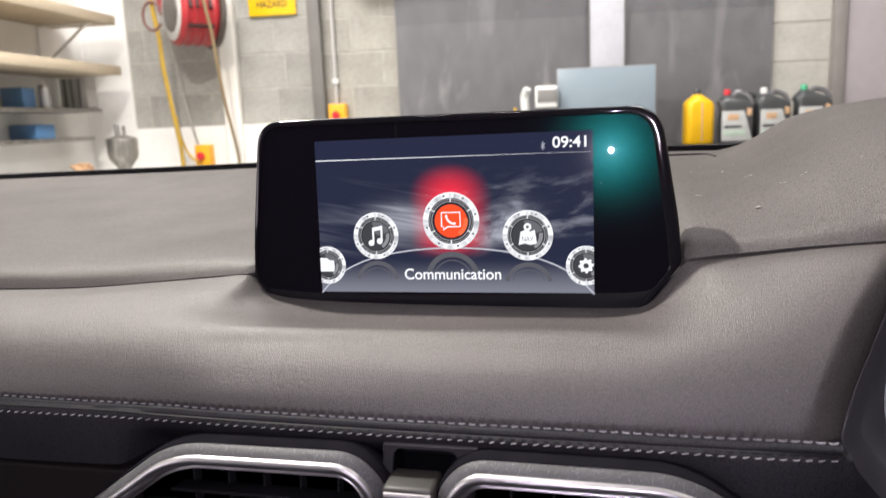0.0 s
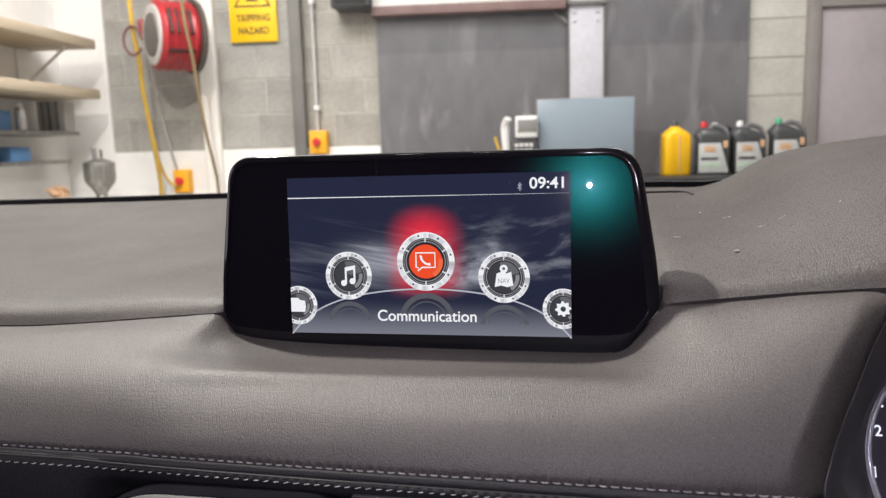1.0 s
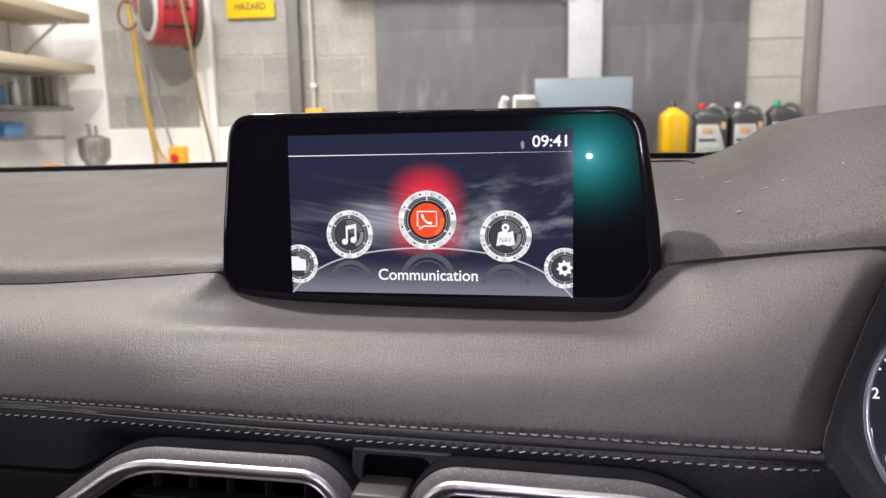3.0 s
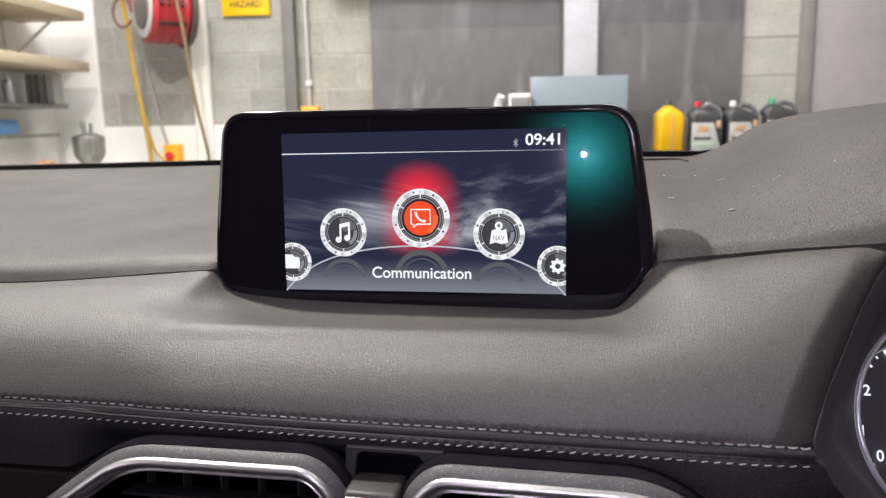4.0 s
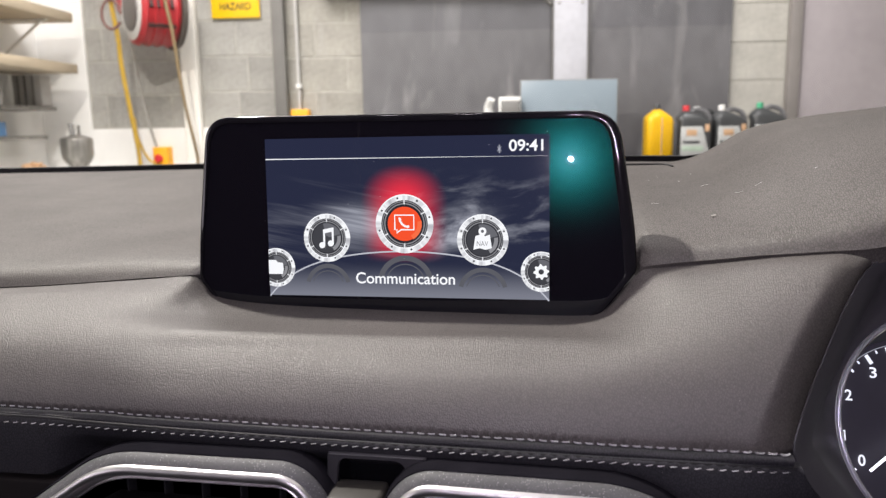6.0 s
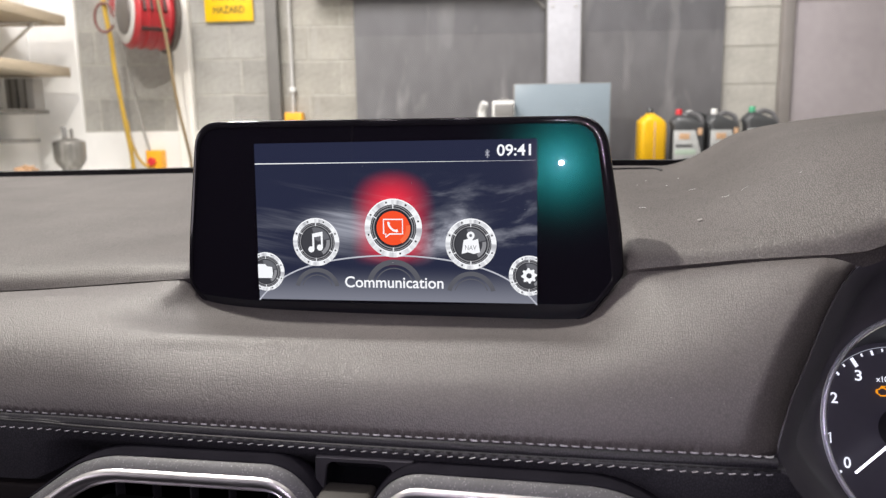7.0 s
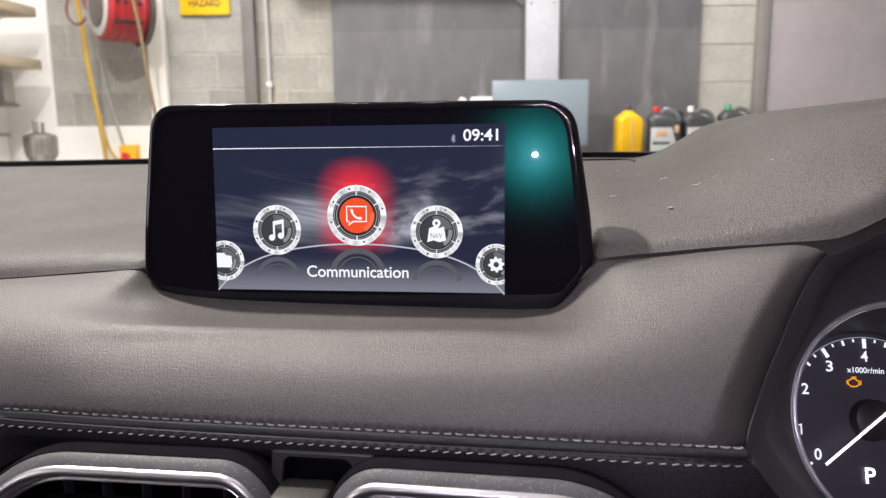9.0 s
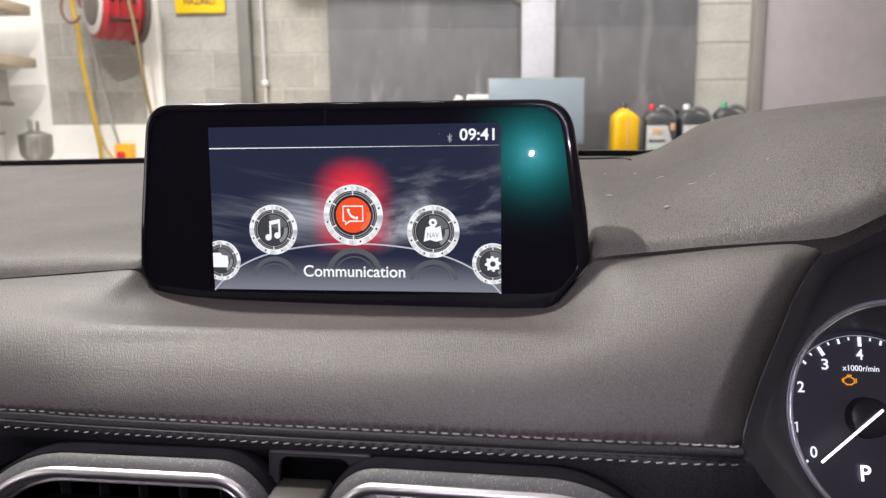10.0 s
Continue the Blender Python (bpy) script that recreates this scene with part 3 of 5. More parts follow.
# the upper pad: at each station x the seam's (y, z) and the heights behind it
BACK = (0.0, 0.004, 0.012, 0.030, 0.070, 0.150, 0.270)
UPPER = {
    -0.70: (0.02, (-0.006, 0.001, 0.005, 0.009, 0.013, 0.020, 0.029), 0.0405),
    -0.26: (0.0, (-0.0005, 0.0050, 0.0094, 0.0132, 0.0172, 0.0245, 0.0360), 0.0475),
    -0.125: (0.0, (0.0095, 0.0136, 0.0168, 0.0190, 0.0218, 0.0290, 0.0400), 0.0520),
    -0.108: (0.018, (0.0105, 0.0150, 0.0170, 0.0190, 0.0225, 0.0300, 0.0410), 0.0525),
    -0.085: (0.036, (0.0125, 0.0170, 0.0190, 0.0210, 0.0245, 0.0315, 0.0425), 0.0530),
    0.0: (0.037, (0.016, 0.021, 0.0235, 0.0265, 0.0315, 0.038, 0.0465), 0.0522),
    0.110: (0.036, (0.0195, 0.0243, 0.0270, 0.0320, 0.0395, 0.0465, 0.0520), 0.0514),
    0.1215: (0.014, (0.0200, 0.0248, 0.0282, 0.0335, 0.0410, 0.0480, 0.0530), 0.0515),
    0.1245: (-0.0080, (0.0208, 0.0256, 0.0292, 0.0342, 0.0420, 0.0490, 0.0538), 0.0515),
    0.1295: (-0.0095, (0.0220, 0.0268, 0.0305, 0.0355, 0.0435, 0.0505, 0.0543), 0.0516),
    0.155: (-0.0125, (0.0255, 0.0305, 0.0342, 0.0392, 0.0470, 0.0528, 0.0550), 0.0516),
    0.175: (-0.0160, (0.0285, 0.0335, 0.0375, 0.0432, 0.0518, 0.0562, 0.0564), 0.0514),
    0.20: (-0.0210, (0.0315, 0.0375, 0.0430, 0.0512, 0.0625, 0.0688, 0.0682), 0.0510),
    0.225: (-0.0240, (0.0345, 0.0430, 0.0500, 0.0600, 0.0735, 0.0834, 0.0832), 0.0535),
    0.25: (-0.0220, (0.0460, 0.0545, 0.0610, 0.0695, 0.0805, 0.0895, 0.0902), 0.0660),
    0.30: (-0.0150, (0.0620, 0.0690, 0.0745, 0.0815, 0.0910, 0.0968, 0.0972), 0.0860),
    0.45: (-0.0100, (0.0740, 0.0800, 0.0850, 0.0920, 0.1020, 0.1090, 0.1090), 0.0950),
    0.70: (0.0, (0.0300, 0.0380, 0.0430, 0.0500, 0.0560, 0.0580, 0.0580), 0.0560),
}
UX = sorted(UPPER)
GLASS_Y = 0.40


def upper_pad():
    xs = np.linspace(-0.70, 0.70, 300)
    ys = pchip(UX, [UPPER[q][0] for q in UX], xs)
    zs = np.array([pchip(UX, [UPPER[q][1][k] for q in UX], xs) for k in range(7)])
    ze = pchip(UX, [UPPER[q][2] for q in UX], xs)
    d = np.r_[0, 0.0006, 0.0015, 0.003, 0.0045, 0.006, 0.008, 0.010, 0.013, 0.017, 0.022, 0.028, 0.036, 0.046, 0.058, 0.072, 0.09, 0.11, 0.13, 0.155, 0.18, 0.21, 0.24, 0.27, 0.30, 0.33]
    rows = [[(x, ys[i] + 0.003, zs[0][i] - 0.008) for i, x in enumerate(xs)], [(x, ys[i] + 0.0012, zs[0][i] - 0.0012) for i, x in enumerate(xs)]]
    for q in d:
        rows.append([(x, ys[i] + q * (GLASS_Y - ys[i]) / 0.40, float(pchip(BACK, zs[:, i], q)) if q <= 0.27 else zs[6][i] + (ze[i] - zs[6][i]) * (q - 0.27) / 0.13) for i, x in enumerate(xs)])
    rows.append([(x, GLASS_Y, ze[i]) for i, x in enumerate(xs)])
    rows.append([(x, GLASS_Y + 0.002, ze[i] - 0.03) for i, x in enumerate(xs)])
    return loft(rows)


part("upper_pad", upper_pad(), PAD_TOP, dashboard, "grey leather-grained upper pad rising to the instrument hood", sharp=60)


def seam_filler():
    """The dark joint between the pads."""
    rows = [[], [], []]
    for x in np.linspace(-0.62, 0.2145, 160):
        y, z = float(pchip(UX, [UPPER[q][0] for q in UX], x)), float(pchip(UX, [UPPER[q][1][0] for q in UX], x))
        rows[0].append((x, y - 0.001, z - 0.005))
        rows[1].append((x, y + 0.0008, z - 0.0022))
        rows[2].append((x, y + 0.003, z - 0.002))
    return loft(rows)


part("seam_joint", seam_filler(), BLACK, dashboard, "black joint between the pads")

# the leather strip below the stitching, which tucks back over the vents
STRIP = {
    -0.62: ((-0.0800, -0.0440), (-0.0835, -0.0450), (-0.0852, -0.0478), (-0.0862, -0.055), (-0.0868, -0.064), (-0.087, -0.0735)),
    -0.160: ((-0.0812, -0.0413), (-0.0845, -0.0420), (-0.0858, -0.0446), (-0.0866, -0.052), (-0.087, -0.060), (-0.087, -0.0705)),
    -0.134: ((-0.0812, -0.0424), (-0.0845, -0.0431), (-0.0856, -0.0452), (-0.0848, -0.0492), (-0.0800, -0.0545), (-0.0690, -0.0630)),
    0.0: ((-0.0812, -0.0442), (-0.0845, -0.0448), (-0.0857, -0.0465), (-0.0848, -0.0500), (-0.0800, -0.0550), (-0.0690, -0.0627)),
    0.105: ((-0.0812, -0.0444), (-0.0845, -0.0450), (-0.0857, -0.0466), (-0.0848, -0.0503), (-0.0800, -0.0552), (-0.0690, -0.0625)),
    0.15: ((-0.0815, -0.0440), (-0.0848, -0.0447), (-0.0860, -0.0464), (-0.0868, -0.053), (-0.086, -0.068), (-0.080, -0.085)),
    0.185: ((-0.0805, -0.0440), (-0.0830, -0.0447), (-0.0840, -0.0464), (-0.0830, -0.053), (-0.078, -0.068), (-0.070, -0.085)),
}
SX = sorted(STRIP)


def strip_row(x):
    ky = [float(pchip(SX, [STRIP[q][k][0] for q in SX], x)) for k in range(6)]
    kz = [float(pchip(SX, [STRIP[q][k][1] for q in SX], x)) for k in range(6)]
    u = np.linspace(0, 5, 22)
    return list(zip(pchip(range(6), ky, u), pchip(range(6), kz, u)))


def strip():
    xs = np.linspace(-0.62, 0.185, 330)
    cols = []
    for x in xs:
        r = strip_row(x)
        row = []
        for y, z in r:
            # the right end follows the instrument rim
            limit = float(np.interp(-z, [-q[2] for q in RIM[TIP_I:]], [q[0] for q in RIM[TIP_I:]]))
            row.append((min(x, limit), float(y) + 0.0005 * math.cos(x * math.tau / STEP) * math.exp(-((z + 0.0465) / 0.0018) ** 2), float(z)))
        cols.append(row)
    return loft(cols)


part("trim_strip", strip(), TRIM, dashboard, "black leather strip along the stitching", sharp=60)


def groove_cord():
    """A thin welt in the groove between the two rows of stitches."""
    pts = []
    for x in np.linspace(-0.62, 0.1775, 120):
        y, z = strip_row(x)[0]
        pts.append((x, float(y) - 0.0034, float(z) - 0.0014))
    return tube(pts, 0.0007, 6)


part("welt", groove_cord(), BLACK, dashboard, "thin black welt between the stitch rows")



def welt_roll():
    """The padded roll below the first row of stitches."""
    rows = []
    for x in np.linspace(-0.62, 0.1765, 420):
        y, z = strip_row(x)[0]
        py, pz = pad_point(min(x, 0.16), 7)
        k = 0.00025 * math.cos(x * math.tau / STEP)
        rows.append([(x, py + 0.0016, pz - 0.0002), (x, py - 0.0002 + k, pz - 0.0006), (x, py - 0.0009 + k * 0.5, pz - 0.0013), (x, py - 0.0014, pz - 0.0023), (x, float(y) - 0.0029, float(z) - 0.0002), (x, float(y) - 0.0026, float(z) - 0.0008), (x, float(y) - 0.0005, float(z) - 0.0012)])
    return loft(rows)


part("welt_roll", welt_roll(), TRIM, dashboard, "black padded roll below the stitches", sharp=80)

# stitches, each a short slack loop of thread


def strand(turn, radius):
    """One of the twisted strands of a stitch, its ends dipping into the leather."""
    pts = []
    for k in range(13):
        t = k / 12
        a = turn + t * math.tau * 1.6
        dip = 0.0009 * (2 * t - 1) ** 4
        pts.append((-0.0017 + 0.0034 * t, -0.00024 * math.cos(a) + dip - 0.0001, 0.00026 * math.sin(a) - 0.0001 + 0.0003 * t))
    return tube(pts, radius, 5)


thread_mesh = mesh_of("stitch", joined(strand(0.0, 0.00020), strand(math.pi, 0.00020)), THREAD)
rng = random.Random(5)
for row, tilt in ((0, 4), (1, -10)):
    x = -0.345
    while x < 0.1765:
        if row == 0:
            y, z = pad_point(x, 7)
            y, z = y + 0.0007, z + 0.0002
        else:
            y, z = strip_row(x)[9]
            y -= 0.0001
        part("stitch", thread_mesh, None, pad_lower if row == 0 else dashboard, m=pose(x, y, z, 0, tilt + rng.uniform(-5, 5), rng.uniform(-3, 3)) @ Matrix.Diagonal((1.0 - 0.08 * row, 1 - 0.3 * row, 1 - 0.45 * row, 1)))
        x += STEP

# the panels below, left of the vents
part("decor_panel", joined(box((-0.62, -0.0885, -0.20), (-0.150, -0.080, -0.0735), 0.0015)), DECOR, dashboard, "brown-grey satin trim panel")
part("lower_carrier", joined(box((-0.62, -0.066, -0.25), (0.165, -0.03, -0.064)), box((0.08, -0.0735, -0.066), (0.176, -0.03, -0.032)), box((0.14, -0.060, -0.34), (0.62, 0.05, -0.150))), BLACK, dashboard, "black carrier behind the vents")

part("knee_panel", loft([[tuple(Vector(p) + Vector((0.0015, 0.0035, 0))) for p in RIM[TIP_I:]], [tuple(Vector(p) + Vector((-0.006, 0.004, -0.001))) for p in RIM[TIP_I:]], [(0.13, -0.060, p[2] - 0.004) for p in RIM[TIP_I:]]]), SATIN, dashboard, "black panel below the instruments", sharp=60)
# the edge of the defroster panel by the glass
part("defroster_edge", tube(curve_points([(0.03, 0.291, 0.0535), (0.10, 0.289, 0.0545), (0.1365, 0.2865, 0.0549), (0.158, 0.281, 0.0555), (0.166, 0.268, 0.0558), (0.168, 0.240, 0.0557)], 30), 0.0009, 6), BLACK, dashboard, "dark joint round the defroster panel")
# a pale scuff on the upper pad
scuff = bmesh.new()
bmesh.ops.create_icosphere(scuff, subdivisions=2, radius=0.0015)
for v in scuff.verts:
    v.co = Vector((v.co.x * (1 + 0.3 * noise.noise(v.co * 900)), v.co.y * 0.8, v.co.z * 0.06))


def top_at(x, y):
    """The upper pad's height at (x, y)."""
    y0 = float(pchip(UX, [UPPER[q][0] for q in UX], x))
    q = min(0.27, (y - y0) * 0.40 / (GLASS_Y - y0))
    return float(pchip(BACK, [float(pchip(UX, [UPPER[k][1][n] for k in UX], x)) for n in range(7)], q))


# pale lint lying on the upper pad
lint_rng = random.Random(8)
for k in range(9):
    x, y, a = lint_rng.uniform(0.128, 0.215), lint_rng.uniform(0.03, 0.17), lint_rng.uniform(-0.6, 0.6)
    bend, half = lint_rng.uniform(-0.5, 0.5), lint_rng.choice((0.0008, 0.0012, 0.002, 0.0045)) / 2
    pts = []
    for q in np.linspace(-1, 1, 7):
        u, w = x + half * q * math.cos(a + bend * q), y + half * q * math.sin(a + bend * q)
        pts.append((u, w, top_at(u, w) + 0.00004))
    part("lint", tube(pts, 0.00008, 5), LABEL, dashboard)
part("scuff", scuff, SCUFF, dashboard, "pale scuff mark", m=pose(0.1615, 0.0242, 0.0427, 16.5, -14.5, 0))


# ---------- instrument housing ----------
def housing_curves():
    inner = curve_points([(0.36, 0.012, 0.034), (0.29, 0.002, 0.033), (0.253, -0.004, 0.0265), (0.2335, -0.010, 0.0175), (0.2215, -0.020, 0.003), (0.2085, -0.033, -0.0165), (0.1955, -0.050, -0.034), (0.1905, -0.058, -0.0445), (0.197, -0.055, -0.0565), (0.2105, -0.050, -0.0735), (0.234, -0.046, -0.104)], 80)
    return inner


INNER = housing_curves()


def instrument_rim():
    rows = []
    back = [tuple(Vector(p) + Vector((0.003, 0.012, 0.0))) for p in RIM]
    edge = [tuple(Vector(p) + Vector((0.0006, -0.0004, 0))) for p in RIM]
    rows += [back, [tuple(p) for p in RIM], edge]
    for k in (0.25, 0.5, 0.75, 1.0):
        rows.append([tuple(Vector(a).lerp(Vector(b), k) + Vector((-0.0006, -0.0022, 0.0006)) * math.sin(k * math.pi)) for a, b in zip(RIM, INNER)])
    rows.append([tuple(Vector(b) + Vector((0.0015, 0.003, -0.0005))) for b in INNER])
    rows.append([tuple(Vector(b) + Vector((0.0025, 0.010, -0.001))) for b in INNER])
    return loft(rows)


part("instrument_rim", instrument_rim(), BEZEL, dashboard, "dark grey plastic rim of the instrument housing", sharp=50)

AXIS = Vector((0.1045, -0.9167, 0.385)).normalized()
DIAL_X = (Vector((1, 0, 0)) - AXIS * AXIS.x).normalized()
DIAL_Y = AXIS.cross(DIAL_X)
DIAL_C = Vector((0.272, 0.05, -0.073)) + DIAL_X * 0.0056 - DIAL_Y * 0.0056
# local x to the right, z up on the dial, -y towards the driver
DIAL = Matrix.Translation(DIAL_C) @ Matrix((DIAL_X, -AXIS, DIAL_Y)).transposed().to_4x4()
RING_D, RING_R, RING_X = 0.047, 0.0588, -0.0022


def on_ring(a, r=RING_R, d=RING_D):
    return DIAL @ Vector((RING_X + r * math.cos(a), -d, r * math.sin(a)))


def housing_cone():
    """The dark funnel between the rim and the dial's ring."""
    angles = np.radians(np.interp(np.linspace(0, 1, 80), [0, 0.2, 0.36, 0.55, 0.72, 1], [35, 75, 112, 152, 182, 238]))
    rows = []
    for k in (0, 0.3, 0.6, 0.85, 1.0):
        rows.append([tuple((Vector(p) + Vector((0.002, 0.006, -0.001))).lerp(on_ring(a, RING_R + 0.0012, RING_D - 0.0022), k) + Vector((0, 0.006, 0)) * math.sin(k * math.pi)) for p, a in zip(INNER, angles)])
    return loft(rows)


part("housing_funnel", housing_cone(), HOODP, dashboard, "black funnel inside the instrument housing", sharp=60)


def hood_lining():
    lip = []
    for x in np.linspace(0.212, 0.36, 40):
        lip.append((x, float(pchip(UX, [UPPER[q][0] for q in UX], x)) + 0.0015, float(pchip(UX, [UPPER[q][1][0] for q in UX], x)) - 0.001))
    edge = curve_points(RIM[:TOP_I + 1][::-1], 40)
    rows = []
    for k in (0, 0.2, 0.5, 0.8, 1.0):
        rows.append([tuple(Vector(a).lerp(Vector(b), k) + Vector((0, 0.004, 0)) * math.sin(k * math.pi)) for a, b in zip(lip, edge)])
    return loft(rows)


part("hood_lining", hood_lining(), HOODP, dashboard, "black trim under the instrument hood", sharp=60)

# ---------- rev counter ----------
GAUGE_WHITE = glow("dial_white_light", (0.86, 0.88, 1.0), 1.15)
GAUGE_BRIGHT = glow("needle_white_light", (0.88, 0.87, 1.0), 2.6)
GAUGE_FINE = glow("fine_scale_light", (0.20, 0.20, 0.25), 0.22)
GAUGE_DIM = glow("dial_dim_light", (0.55, 0.57, 0.68), 0.5)
GAUGE_AMBER = glow("amber_warning_light", (1.0, 0.36, 0.01), 0.95)
FACE = surface("black_dial_face", (0.028, 0.026, 0.034), 0.5, vary=0.1, scale=60)
# a faint violet haze put into the dial's black ground as added glow
FACE.node_tree.nodes["Principled BSDF"].inputs["Emission Color"].default_value = (0.62, 0.55, 0.85, 1)
FACE.node_tree.nodes["Principled BSDF"].inputs["Emission Strength"].default_value = 0.022

rev = thing("rev_counter", DIAL, "black rev counter with white lit figures, needle at zero", "gauge")
part("dial_face", moved(lathe([(0.0, 0.0), (0.0495, 0.0), (0.050, -0.002), (0.0, -0.004)], 64), Matrix.Rotation(radians(90), 4, "X")), FACE, rev, "black dial face")
part("ring", moved(lathe([(RING_R - 0.0011, RING_D - 0.006)] + [(RING_R + 0.0011 * math.cos(a), RING_D - 0.0011 + 0.0011 * math.sin(a)) for a in np.linspace(math.pi, 0, 17)] + [(RING_R + 0.0011, RING_D - 0.006)], 96, fill=False), Matrix.Translation((RING_X, 0, 0)) @ Matrix.Rotation(radians(90), 4, "X")), POLISH, rev, "thin chrome ring", sharp=60)
part("funnel", moved(loft([[(r * math.cos(k * math.tau / 64), r * math.sin(k * math.tau / 64), d) for k in range(64)] for r, d in ((0.0485, 0.0), (0.0490, 0.004), (0.0530, 0.020), (RING_R - 0.0016, RING_D - 0.004))], True), Matrix.Translation((RING_X / 2, 0, 0)) @ Matrix.Rotation(radians(90), 4, "X")), HOODP, rev, "black dial funnel", sharp=60)
part("scale_line", annulus(0, 0, 0.0456, 0.0461, 0.0012, 96, radians(35), radians(216)), GAUGE_DIM, rev, "thin lit scale line", smooth=False)
ANGLE = [216 - 31.5 * k for k in range(9)]
for k in range(0, 7):
    a = radians(ANGLE[k])
    if k not in (1, 2):
        part("tick", stroke([(0.0452 * math.cos(a), 0.0452 * math.sin(a)), ((0.0396 if k in (3, 4) else 0.0412) * math.cos(a), (0.0396 if k in (3, 4) else 0.0412) * math.sin(a))], 0.0022 if k in (3, 4) else 0.0014, 0.0014), GAUGE_WHITE, rev, smooth=False)
    for q in (0.25, 0.5, 0.75):
        b = radians(ANGLE[k] - 31.5 * q)
        if ANGLE[k] - 31.5 * q < 170:
            inner, wide = (0.0422, 0.0014) if q == 0.5 else (0.0433, 0.0010)
            part("tick", stroke([(0.0451 * math.cos(b), 0.0451 * math.sin(b)), (inner * math.cos(b), inner * math.sin(b))], wide, 0.0014), GAUGE_WHITE, rev, smooth=False)
for k, (x, z) in enumerate([(-0.0300, -0.0222), (-0.0385, -0.0062), (-0.0347, 0.0130), (-0.0204, 0.0262), (-0.0005, 0.0325)]):
    one = stroke([(x - 0.0012, z + 0.0016), (x + 0.0003, z + 0.0026), (x + 0.0003, z - 0.0032)], 0.0008, 0.0014)
    part("figure", one if k == 1 else lettering(str(k), 0.0039, x, z - 0.0002, 0.0014, bold=0.016, height=0.0061), GAUGE_WHITE, rev, smooth=False)
part("unit_text", lettering("x1000r/min", 0.0205, -0.0005, 0.0258, 0.0014, bold=0.012, height=0.0032), GAUGE_WHITE, rev, smooth=False)
part("gear_letter", lettering("P", 0.0056, -0.0024, -0.0338, 0.0014, bold=0.012, height=0.0084), GAUGE_BRIGHT, rev, smooth=False)
part("engine_lamp", joined(
    stroke([(-0.0106, 0.0190), (-0.0106, 0.0214), (-0.0094, 0.0216), (-0.0087, 0.0224), (-0.0066, 0.0224), (-0.0058, 0.0216), (-0.0050, 0.0214), (-0.0046, 0.0206), (-0.0046, 0.0190), (-0.0056, 0.0186), (-0.0062, 0.0180), (-0.0092, 0.0180), (-0.0098, 0.0188)], 0.0008, 0.0014, True),
    stroke([(-0.0085, 0.0232), (-0.0058, 0.0232)], 0.0007, 0.0014), stroke([(-0.0112, 0.0193), (-0.0112, 0.0213)], 0.0007, 0.0014), stroke([(-0.0036, 0.0190), (-0.0036, 0.0216)], 0.0007, 0.0014)), GAUGE_AMBER, rev, "amber engine warning light", smooth=False)
fine = bmesh.new()
for k in range(50):
    b = radians(40 + k * 1.26)
    me_line = stroke([(0.0451 * math.cos(b), 0.0451 * math.sin(b)), (0.0424 * math.cos(b), 0.0424 * math.sin(b))], 0.0003, 0.0012)
    fine = joined(fine, me_line)
part("fine_scale", fine, GAUGE_FINE, rev, "fine dim scale lines", smooth=False)
part("hub", moved(lathe([(0.0, 0.009), (0.009, 0.0088), (0.0108, 0.0075), (0.0115, 0.001)], 40), Matrix.Rotation(radians(90), 4, "X")), SATIN, rev, "black needle hub")
na = radians(219.5)
part("needle", joined(stroke([(-0.007 * math.cos(na), -0.007 * math.sin(na)), (0.030 * math.cos(na), 0.030 * math.sin(na)), (0.0388 * math.cos(na), 0.0388 * math.sin(na))], 0.0015, 0.0096)), GAUGE_BRIGHT, rev, "white lit needle", smooth=False)


# ---------- air vents ----------
VENT = rounded([(-0.170, -0.093, 0.006), (-0.119, -0.0572, 0.016), (-0.0290, -0.0566, 0.012), (-0.0182, -0.0690, 0.007), (-0.0182, -0.106, 0.006), (-0.040, -0.122, 0.012), (-0.140, -0.122, 0.012), (-0.170, -0.108, 0.006)], 8)


def loop3(pts, y):
    return [(x, y, z) for x, z in pts]


